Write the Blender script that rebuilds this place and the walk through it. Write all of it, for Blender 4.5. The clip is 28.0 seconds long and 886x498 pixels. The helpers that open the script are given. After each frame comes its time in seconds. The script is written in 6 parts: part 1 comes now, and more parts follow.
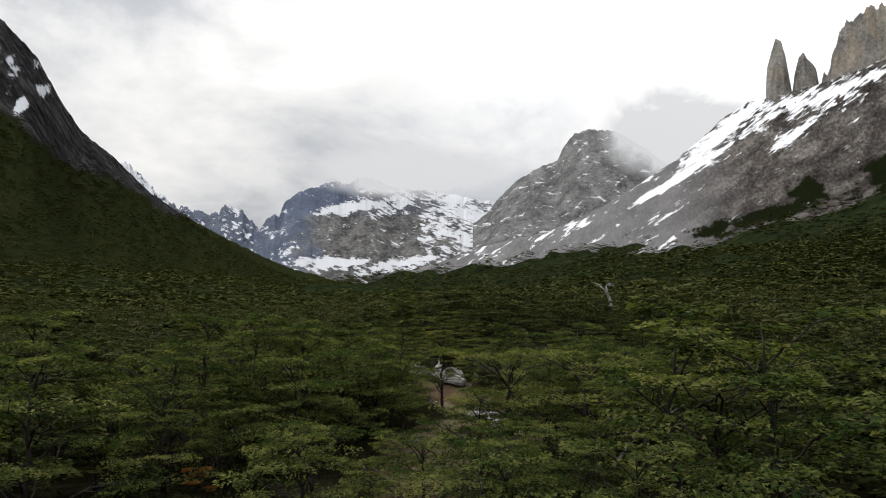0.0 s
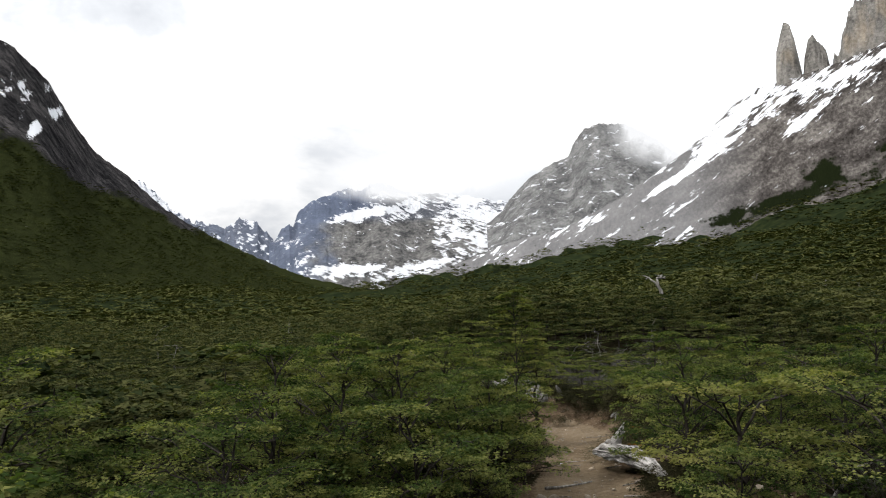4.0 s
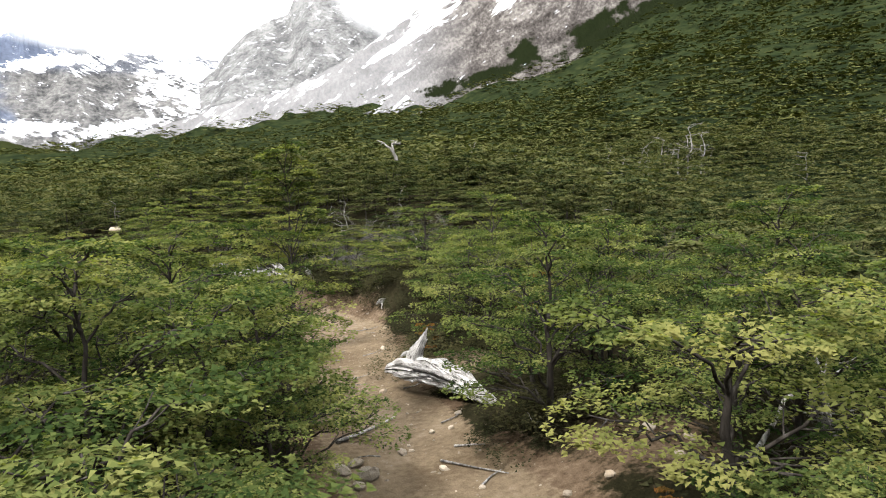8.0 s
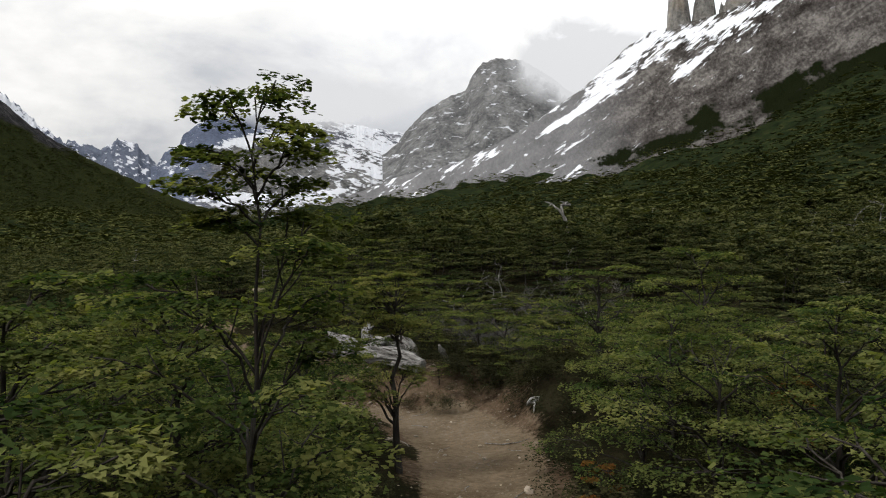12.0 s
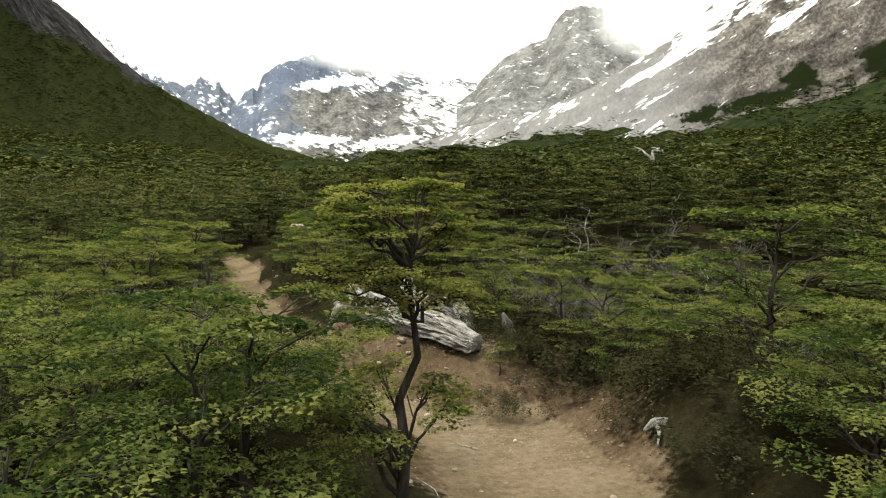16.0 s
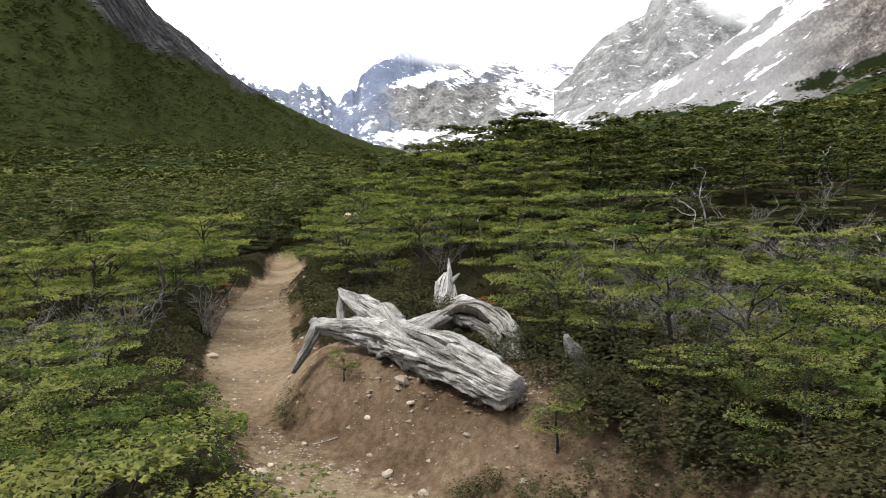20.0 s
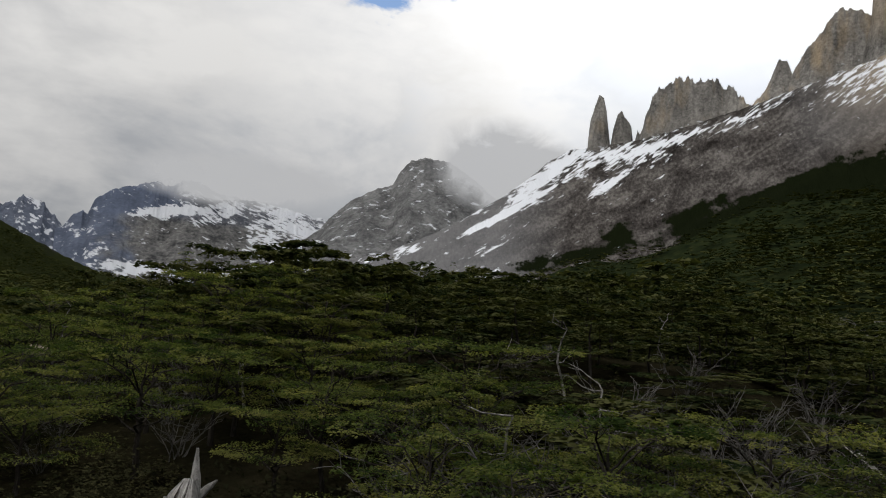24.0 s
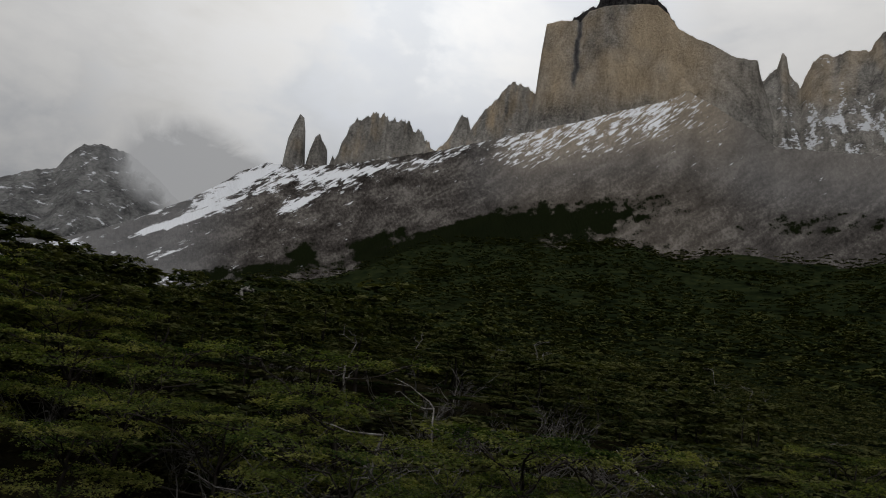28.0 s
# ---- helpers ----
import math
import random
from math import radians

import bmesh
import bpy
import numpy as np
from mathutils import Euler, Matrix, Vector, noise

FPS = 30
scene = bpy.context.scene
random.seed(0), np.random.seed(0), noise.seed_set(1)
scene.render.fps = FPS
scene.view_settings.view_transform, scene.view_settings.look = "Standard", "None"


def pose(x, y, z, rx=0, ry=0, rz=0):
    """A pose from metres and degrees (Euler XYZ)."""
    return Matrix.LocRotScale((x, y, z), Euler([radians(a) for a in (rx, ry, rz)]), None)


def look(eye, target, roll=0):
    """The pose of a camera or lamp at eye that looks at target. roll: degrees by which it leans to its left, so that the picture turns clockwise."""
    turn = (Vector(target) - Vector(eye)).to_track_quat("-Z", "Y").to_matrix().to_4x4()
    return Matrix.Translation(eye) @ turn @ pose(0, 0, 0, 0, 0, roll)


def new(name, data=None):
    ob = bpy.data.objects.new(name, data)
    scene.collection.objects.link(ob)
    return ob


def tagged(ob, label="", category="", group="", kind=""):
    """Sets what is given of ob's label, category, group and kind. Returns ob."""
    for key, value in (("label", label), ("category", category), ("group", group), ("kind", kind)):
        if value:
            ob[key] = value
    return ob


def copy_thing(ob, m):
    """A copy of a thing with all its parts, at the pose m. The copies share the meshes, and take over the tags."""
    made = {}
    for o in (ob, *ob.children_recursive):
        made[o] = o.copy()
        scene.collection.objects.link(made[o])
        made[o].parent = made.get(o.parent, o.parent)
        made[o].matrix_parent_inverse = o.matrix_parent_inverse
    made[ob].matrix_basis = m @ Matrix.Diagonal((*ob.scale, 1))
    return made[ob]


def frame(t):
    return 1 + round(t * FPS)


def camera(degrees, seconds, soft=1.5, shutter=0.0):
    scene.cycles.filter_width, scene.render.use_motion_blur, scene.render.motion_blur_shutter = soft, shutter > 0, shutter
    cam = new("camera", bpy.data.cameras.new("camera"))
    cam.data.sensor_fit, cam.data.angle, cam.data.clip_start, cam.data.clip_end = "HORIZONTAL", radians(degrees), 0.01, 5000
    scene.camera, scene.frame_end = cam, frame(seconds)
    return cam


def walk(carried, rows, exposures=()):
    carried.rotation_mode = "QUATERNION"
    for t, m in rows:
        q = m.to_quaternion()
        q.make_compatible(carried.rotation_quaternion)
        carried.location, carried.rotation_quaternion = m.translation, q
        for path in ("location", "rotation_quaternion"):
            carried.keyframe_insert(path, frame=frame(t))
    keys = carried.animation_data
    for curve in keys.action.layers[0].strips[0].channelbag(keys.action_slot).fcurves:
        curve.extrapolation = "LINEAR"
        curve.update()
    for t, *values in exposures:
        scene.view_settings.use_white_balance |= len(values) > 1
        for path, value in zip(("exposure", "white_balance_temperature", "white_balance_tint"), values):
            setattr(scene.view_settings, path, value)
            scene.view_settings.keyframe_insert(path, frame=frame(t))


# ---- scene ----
# ---- camera ----
cam = camera(64.54, 28.0, soft=1.1)
PATH = (
    (0.0, pose(-0.002, 0.001, 1.702, 95.50, -0.50, -2.10)),
    (0.5, pose(-0.119, 0.355, 1.808, 89.67, 1.86, 1.48)),
    (1.0, pose(-0.364, 0.650, 1.739, 88.54, -0.85, -3.16)),
    (1.5, pose(-0.605, 0.978, 1.788, 88.48, -2.39, -6.23)),
    (2.0, pose(-0.922, 1.227, 1.893, 89.87, 4.09, -7.48)),
    (2.5, pose(-1.081, 1.564, 1.925, 86.23, 5.10, -12.97)),
    (3.0, pose(-0.986, 1.880, 1.767, 91.15, 1.54, -4.22)),
    (3.5, pose(-0.970, 2.254, 1.748, 97.27, 2.20, -0.51)),
    (5.5, pose(-1.601, 3.763, 2.111, 86.97, 0.84, -6.29)),
    (6.0, pose(-1.534, 4.091, 2.057, 87.28, 0.97, -12.78)),
    (6.5, pose(-1.468, 4.390, 2.048, 83.14, 1.90, -15.09)),
    (7.0, pose(-1.493, 4.746, 1.904, 85.48, -4.37, -20.04)),
    (7.5, pose(-1.361, 5.146, 1.845, 88.36, 0.85, -19.18)),
    (8.0, pose(-1.114, 5.462, 1.855, 83.99, 1.96, -23.15)),
    (8.5, pose(-1.003, 5.799, 1.828, 87.37, -1.68, -21.23)),
    (9.0, pose(-0.955, 6.118, 1.817, 89.04, 1.01, -19.45)),
    (9.5, pose(-0.753, 6.443, 1.768, 89.00, -0.28, -15.96)),
    (10.0, pose(-0.609, 6.823, 1.730, 91.87, -0.44, -16.62)),
    (10.5, pose(-0.507, 7.216, 1.734, 92.50, 1.94, -19.07)),
    (11.0, pose(-0.324, 7.603, 1.685, 92.63, -0.29, -12.55)),
    (11.5, pose(-0.152, 7.936, 1.671, 91.93, -0.37, -7.09)),
    (12.0, pose(-0.019, 8.323, 1.635, 89.93, 1.15, -9.31)),
    (12.5, pose(0.139, 8.683, 1.594, 89.32, 2.13, -6.82)),
    (14.5, pose(0.414, 10.299, 1.448, 91.45, 0.36, -2.25)),
    (15.0, pose(0.404, 10.675, 1.408, 86.77, 1.12, -5.67)),
    (15.5, pose(0.445, 11.072, 1.364, 82.69, 2.04, -2.55)),
    (16.0, pose(0.462, 11.421, 1.366, 85.83, -1.76, -3.60)),
    (16.5, pose(0.468, 11.754, 1.338, 85.47, -0.65, -10.09)),
    (17.0, pose(0.552, 12.091, 1.288, 85.81, -1.30, -6.59)),
    (17.5, pose(0.643, 12.407, 1.295, 85.81, -0.39, -6.48)),
    (18.0, pose(0.704, 12.744, 1.273, 84.95, 0.47, -9.16)),
    (18.5, pose(0.814, 13.052, 1.220, 86.13, -0.79, -7.75)),
    (19.0, pose(0.940, 13.368, 1.220, 84.96, 0.44, -3.72)),
    (19.5, pose(1.030, 13.729, 1.184, 84.30, 1.30, -1.93)),
    (20.0, pose(1.119, 14.089, 1.115, 85.07, 1.39, 4.52)),
    (20.5, pose(1.135, 14.461, 1.136, 86.32, 1.53, 10.58)),
    (22.5, pose(0.944, 16.040, 1.052, 89.53, 0.21, 12.10)),
    (23.0, pose(0.885, 16.427, 1.010, 90.47, -1.19, 5.53)),
    (23.5, pose(0.851, 16.740, 1.005, 95.19, -3.50, -2.27)),
    (24.0, pose(0.760, 16.959, 1.026, 97.78, -3.61, -16.44)),
    (24.5, pose(0.699, 17.171, 1.001, 97.95, -6.03, -25.76)),
    (25.0, pose(0.722, 17.290, 0.989, 100.99, -5.82, -30.03)),
    (25.5, pose(0.592, 17.392, 0.988, 101.61, -5.45, -38.39)),
    (26.0, pose(0.480, 17.479, 0.956, 104.84, -5.77, -39.42)),
    (26.5, pose(0.410, 17.535, 0.958, 107.45, -6.51, -38.56)),
    (27.0, pose(0.307, 17.615, 0.940, 106.39, -5.77, -44.59)),
    (27.5, pose(0.203, 17.688, 0.935, 103.54, -6.34, -43.33)),
    (28.0, pose(0.103, 17.749, 0.918, 101.42, -6.02, -42.69)),
)
EXPOSURES = ((0.0, -0.15, 6500, 10), (1.0, -0.20, 6500, 10), (2.0, 0.30, 6500, 10), (3.0, 0.35, 6500, 10), (3.5, 0.35, 6500, 10), (5.5, 0.58, 6500, 10),
             (6.0, 0.68, 6500, 10), (7.0, 1.20, 6500, 10), (8.0, 1.58, 6500, 10), (9.0, 1.10, 6500, 10), (10.0, 0.45, 6500, 10), (11.0, 0.0, 6500, 10),
             (12.0, -0.08, 6500, 10), (12.5, -0.15, 6500, 10), (14.5, -0.50, 6500, 10), (15.0, 0.10, 6500, 10), (16.0, 1.05, 7200, 2), (17.0, 1.05, 6800, 6),
             (19.0, 1.15, 6500, 10), (20.0, 1.22, 6500, 10), (22.5, 0.40, 6500, 10), (23.0, 0.12, 6500, 10), (24.0, -0.75, 6500, 10), (25.0, -1.15, 6500, 10),
             (26.0, -1.32, 6500, 10), (28.0, -1.38, 6500, 10))
walk(cam, PATH, EXPOSURES)

# ---- world and sun ----
SUN_AZ, SUN_EL = -118.0, 56.0      # clockwise from +y, and height, in degrees
SUN_STRENGTH, SKY_STRENGTH = 2.9, 2.7


def link(nt, a, b):
    nt.links.new(a, b)


def node(nt, kind, **values):
    n = nt.nodes.new(kind)
    for key, value in values.items():
        if key in n.inputs:
            n.inputs[key].default_value = value
    return n


def ramp(nt, fac, stops):
    r = nt.nodes.new("ShaderNodeValToRGB")
    while len(r.color_ramp.elements) < len(stops):
        r.color_ramp.elements.new(0.5)
    for e, (p, c) in zip(r.color_ramp.elements, stops):
        e.position = p
        e.color = c if len(c) == 4 else (*c, 1)
    link(nt, fac, r.inputs[0])
    return r.outputs[0]


def noise_tex(nt, vec, scale, detail=5.0, rough=0.55, dist=0.0):
    n = node(nt, "ShaderNodeTexNoise", Scale=scale, Detail=detail, Roughness=rough, Distortion=dist)
    link(nt, vec, n.inputs["Vector"])
    return n.outputs["Fac"]


def mix_rgb(nt, fac, a, b, mode="MIX"):
    m = nt.nodes.new("ShaderNodeMix")
    m.data_type, m.blend_type = "RGBA", mode
    for k, v in ((0, fac), (6, a), (7, b)):
        if isinstance(v, bpy.types.NodeSocket):
            link(nt, v, m.inputs[k])
        elif k == 0:
            m.inputs[0].default_value = v
        else:
            m.inputs[k].default_value = v if len(v) == 4 else (*v, 1)
    return m.outputs[2]


def maths(nt, op, a, b=0.0, clamp=False):
    m = nt.nodes.new("ShaderNodeMath")
    m.operation, m.use_clamp = op, clamp
    for k, v in ((0, a), (1, b)):
        if isinstance(v, bpy.types.NodeSocket):
            link(nt, v, m.inputs[k])
        else:
            m.inputs[k].default_value = v
    return m.outputs[0]


world = bpy.data.worlds.new("world")
scene.world = world
world.use_nodes = True
wt = world.node_tree
wt.nodes.clear()
coord = wt.nodes.new("ShaderNodeTexCoord")
sky = wt.nodes.new("ShaderNodeTexSky")
sky.sky_type, sky.sun_disc = "NISHITA", False
sky.sun_elevation, sky.sun_rotation = radians(SUN_EL), radians(SUN_AZ)
# clouds over the blue: the layer is thicker towards the peaks and torn open in one place
flat = node(wt, "ShaderNodeMapping")
flat.inputs["Scale"].default_value = (1.0, 1.0, 1.9)
link(wt, coord.outputs["Generated"], flat.inputs["Vector"])
big = noise_tex(wt, flat.outputs[0], 2.3, 6, 0.56, 0.35)
fine = noise_tex(wt, flat.outputs[0], 7.0, 6, 0.6, 0.2)
both = maths(wt, "ADD", maths(wt, "MULTIPLY", big, 0.75), maths(wt, "MULTIPLY", fine, 0.25))
cloud_col = ramp(wt, both, [(0.32, (0.45, 0.47, 0.51)), (0.44, (0.64, 0.66, 0.69)), (0.52, (0.90, 0.90, 0.90)), (0.62, (1.12, 1.11, 1.09))])
gaps = []
for bearing, height, wide in ((41.0, 35.0, 0.0), (9.4, 26.6, 0.012)):
    sep = node(wt, "ShaderNodeVectorMath")
    sep.operation = "DISTANCE"
    link(wt, coord.outputs["Generated"], sep.inputs[0])
    a_, e_ = radians(bearing), radians(height)
    sep.inputs[1].default_value = (math.sin(a_) * math.cos(e_), math.cos(a_) * math.cos(e_), math.sin(e_))
    gaps.append(maths(wt, "ADD", sep.outputs["Value"], wide))
torn = maths(wt, "ADD", maths(wt, "MINIMUM", gaps[0], gaps[1]), maths(wt, "MULTIPLY", maths(wt, "SUBTRACT", fine, 0.5), 0.35))
hole = ramp(wt, torn, [(0.035, (1, 1, 1)), (0.065, (0, 0, 0))])
blue = mix_rgb(wt, 1.0, sky.outputs[0], (0.13, 0.13, 0.13), "MULTIPLY")
high = node(wt, "ShaderNodeSeparateXYZ")
link(wt, coord.outputs["Generated"], high.inputs[0])
lift = ramp(wt, high.outputs["Z"], [(0.0, (0.27, 0.27, 0.27)), (0.22, (0.36, 0.36, 0.36)), (0.52, (0.47, 0.47, 0.47)), (0.95, (1.0, 1.0, 1.0))])
cloud_col = mix_rgb(wt, 1.0, cloud_col, lift, "MULTIPLY")
# sunlit cumulus heads over the crest, and the grey veil round the domed peak
for bearing, height, near, wide, tone in ((36.0, 27.0, 0.02, 0.42, (2.1, 2.1, 2.09)), (62.0, 36.0, 0.05, 0.5, (1.6, 1.6, 1.6)), (12.0, 25.0, 0.05, 0.34, (1.35, 1.35, 1.35))):
    spot = node(wt, "ShaderNodeVectorMath")
    spot.operation = "DISTANCE"
    link(wt, coord.outputs["Generated"], spot.inputs[0])
    a_, e_ = radians(bearing), radians(height)
    spot.inputs[1].default_value = (math.sin(a_) * math.cos(e_), math.cos(a_) * math.cos(e_), math.sin(e_))
    reach_ = maths(wt, "ADD", spot.outputs["Value"], maths(wt, "MULTIPLY", maths(wt, "SUBTRACT", both, 0.5), 0.9))
    cloud_col = mix_rgb(wt, 1.0, cloud_col, ramp(wt, reach_, [(near, tone), (wide, (1.0, 1.0, 1.0))]), "MULTIPLY")
mixed = mix_rgb(wt, hole, cloud_col, blue)
bg = node(wt, "ShaderNodeBackground", Strength=SKY_STRENGTH)
link(wt, mixed, bg.inputs["Color"])
out = wt.nodes.new("ShaderNodeOutputWorld")
link(wt, bg.outputs[0], out.inputs["Surface"])

sun = new("sun", bpy.data.lights.new("sun", "SUN"))
sun.data.energy, sun.data.angle, sun.data.color = SUN_STRENGTH, radians(10), (1.0, 0.96, 0.9)
sa, se = radians(SUN_AZ), radians(SUN_EL)
sun.matrix_world = look((math.sin(sa) * math.cos(se) * 50, math.cos(sa) * math.cos(se) * 50, math.sin(se) * 50), (0, 0, 0))


# ---- materials ----
def material(name):
    m = bpy.data.materials.new(name)
    m.use_nodes = True
    nt = m.node_tree
    nt.nodes.clear()
    o = nt.nodes.new("ShaderNodeOutputMaterial")
    p = nt.nodes.new("ShaderNodeBsdfPrincipled")
    link(nt, p.outputs[0], o.inputs["Surface"])
    return m, nt, p, o


def obj_vec(nt):
    return nt.nodes.new("ShaderNodeTexCoord").outputs["Object"]


def bump(nt, p, height, strength, distance):
    b = node(nt, "ShaderNodeBump", Strength=strength, Distance=distance)
    link(nt, height, b.inputs["Height"])
    link(nt, b.outputs[0], p.inputs["Normal"])


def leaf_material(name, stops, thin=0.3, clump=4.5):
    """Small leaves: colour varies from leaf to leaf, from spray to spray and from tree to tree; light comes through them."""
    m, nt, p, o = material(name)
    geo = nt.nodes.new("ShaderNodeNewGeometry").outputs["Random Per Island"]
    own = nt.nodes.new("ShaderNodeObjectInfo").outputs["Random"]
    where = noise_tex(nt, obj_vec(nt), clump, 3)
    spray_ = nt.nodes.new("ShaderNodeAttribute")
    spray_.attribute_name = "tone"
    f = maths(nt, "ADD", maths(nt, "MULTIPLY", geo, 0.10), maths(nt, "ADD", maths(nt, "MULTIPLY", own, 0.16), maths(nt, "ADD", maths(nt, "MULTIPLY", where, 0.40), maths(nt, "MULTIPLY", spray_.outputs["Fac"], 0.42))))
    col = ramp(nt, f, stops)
    link(nt, col, p.inputs["Base Color"])
    p.inputs["Roughness"].default_value = 0.6
    p.inputs["Specular IOR Level"].default_value = 0.0
    t = nt.nodes.new("ShaderNodeBsdfTranslucent")
    link(nt, mix_rgb(nt, 1.0, col, (1.15, 1.22, 0.58), "MULTIPLY"), t.inputs["Color"])
    mx = node(nt, "ShaderNodeMixShader")
    mx.inputs[0].default_value = thin
    link(nt, p.outputs[0], mx.inputs[1])
    link(nt, t.outputs[0], mx.inputs[2])
    link(nt, mx.outputs[0], o.inputs["Surface"])
    return m


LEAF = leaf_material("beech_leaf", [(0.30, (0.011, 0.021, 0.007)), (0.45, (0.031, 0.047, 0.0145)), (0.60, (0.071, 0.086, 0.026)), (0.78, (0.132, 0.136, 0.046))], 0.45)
# lit copy of the beech leaf: sunlight on open crowns is put into its colour
LEAF_SUN = leaf_material("sunlit_beech_leaf", [(0.28, (0.013, 0.023, 0.008)), (0.43, (0.038, 0.053, 0.016)), (0.58, (0.087, 0.100, 0.030)), (0.76, (0.155, 0.152, 0.052))], 0.5)
LEAF_HEATH = leaf_material("heath_leaf", [(0.25, (0.014, 0.015, 0.008)), (0.45, (0.036, 0.034, 0.016)), (0.62, (0.070, 0.052, 0.027)), (0.80, (0.098, 0.052, 0.030))], 0.15)
LEAF_RUST = leaf_material("rust_leaf", [(0.25, (0.046, 0.030, 0.010)), (0.55, (0.100, 0.052, 0.014)), (0.8, (0.120, 0.042, 0.014))], 0.2)
# darker copy of the beech leaf: shading inside the thicket is put into its colour
LEAF_WOOD = leaf_material("shaded_wood_leaf", [(0.27, (0.006, 0.0100, 0.0049)), (0.42, (0.014, 0.0202, 0.0087)), (0.56, (0.028, 0.0338, 0.0136)), (0.74, (0.058, 0.060, 0.024))], 0.25, 2.6)
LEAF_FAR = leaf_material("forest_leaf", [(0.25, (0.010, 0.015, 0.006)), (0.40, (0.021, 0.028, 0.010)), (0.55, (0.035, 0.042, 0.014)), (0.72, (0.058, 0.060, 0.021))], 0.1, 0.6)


def bark_material(name, stops, rough=0.85, stretch=6.0, scale=9.0, lift=0.012):
    m, nt, p, o = material(name)
    mp = node(nt, "ShaderNodeMapping")
    mp.inputs["Scale"].default_value = (1.0, 1.0, 1.0 / stretch) if stretch > 0 else (-1.0 / stretch, 1, 1)
    link(nt, obj_vec(nt), mp.inputs["Vector"])
    a = noise_tex(nt, mp.outputs[0], scale * 3, 8, 0.65, 0.6)
    b = noise_tex(nt, obj_vec(nt), scale * 0.35, 3)
    f = maths(nt, "ADD", maths(nt, "MULTIPLY", a, 0.7), maths(nt, "MULTIPLY", b, 0.3))
    link(nt, ramp(nt, f, stops), p.inputs["Base Color"])
    p.inputs["Roughness"].default_value = rough
    p.inputs["Specular IOR Level"].default_value = 0.0
    bump(nt, p, a, 0.8, lift)
    return m


BARK = bark_material("dark_bark", [(0.35, (0.008, 0.007, 0.006)), (0.5, (0.024, 0.021, 0.018)), (0.62, (0.05, 0.046, 0.041)), (0.74, (0.12, 0.115, 0.10))])
DRIFT = bark_material("weathered_wood", [(0.38, (0.05, 0.045, 0.04)), (0.47, (0.17, 0.16, 0.15)), (0.55, (0.32, 0.305, 0.285)), (0.66, (0.52, 0.50, 0.475))], 0.8, 7.0, 8.0, 0.02)
GREY_WOOD = bark_material("grey_dead_wood", [(0.38, (0.04, 0.037, 0.034)), (0.48, (0.10, 0.095, 0.09)), (0.56, (0.19, 0.182, 0.172)), (0.68, (0.30, 0.29, 0.278))])
TWIG = bark_material("grey_twig", [(0.35, (0.03, 0.028, 0.026)), (0.55, (0.11, 0.104, 0.10)), (0.7, (0.23, 0.22, 0.21))])


def wood_along(name, pale=1.0):
    """Bleached wood whose fibres follow the uv map: u along the stem, v round it."""
    m, nt, p, o = material(name)
    uv = nt.nodes.new("ShaderNodeTexCoord").outputs["UV"]
    mp = node(nt, "ShaderNodeMapping")
    mp.inputs["Scale"].default_value = (3.0, 60.0, 1.0)
    link(nt, uv, mp.inputs["Vector"])
    a = noise_tex(nt, mp.outputs[0], 1.0, 8, 0.7, 0.6)
    cracks = noise_tex(nt, mp.outputs[0], 0.8, 7, 0.68, 0.9)
    crack = ramp(nt, cracks, [(0.40, (0, 0, 0)), (0.44, (1, 1, 1))])
    big = noise_tex(nt, obj_vec(nt), 6.0, 6, 0.65)
    speck = noise_tex(nt, obj_vec(nt), 60.0, 4, 0.7)
    f = maths(nt, "ADD", maths(nt, "MULTIPLY", a, 0.45), maths(nt, "ADD", maths(nt, "MULTIPLY", big, 0.35), maths(nt, "MULTIPLY", speck, 0.2)))
    col = ramp(nt, f, [(s_, tuple(c_ * pale for c_ in rgb)) for s_, rgb in ((0.36, (0.045, 0.042, 0.039)), (0.45, (0.13, 0.125, 0.118)), (0.54, (0.26, 0.252, 0.242)), (0.66, (0.50, 0.49, 0.475)))])
    link(nt, mix_rgb(nt, crack, (0.035, 0.03, 0.026), col), p.inputs["Base Color"])
    p.inputs["Roughness"].default_value = 0.82
    p.inputs["Specular IOR Level"].default_value = 0.0
    bump(nt, p, maths(nt, "ADD", a, maths(nt, "MULTIPLY", crack, 0.7)), 0.9, 0.02)
    return m


LOGWOOD = wood_along("bleached_log", 0.85)
WHITE_LOG = wood_along("white_log", 1.35)


def stone_material(name, stops, scale, lift):
    m, nt, p, o = material(name)
    own = nt.nodes.new("ShaderNodeObjectInfo").outputs["Random"]
    a = noise_tex(nt, obj_vec(nt), scale, 8, 0.62)
    f = maths(nt, "ADD", maths(nt, "MULTIPLY", a, 0.75), maths(nt, "MULTIPLY", own, 0.25))
    link(nt, ramp(nt, f, stops), p.inputs["Base Color"])
    p.inputs["Roughness"].default_value = 0.9
    bump(nt, p, a, 0.6, lift)
    return m


STONE = stone_material("trail_stone", [(0.3, (0.070, 0.056, 0.042)), (0.5, (0.145, 0.120, 0.090)), (0.7, (0.225, 0.188, 0.142))], 14, 0.01)
PALE_STONE = stone_material("pale_stone", [(0.3, (0.150, 0.112, 0.072)), (0.5, (0.235, 0.190, 0.138)), (0.7, (0.300, 0.268, 0.222))], 14, 0.01)


def attribute(nt, name):
    a = nt.nodes.new("ShaderNodeAttribute")
    a.attribute_name = name
    return a.outputs["Fac"]


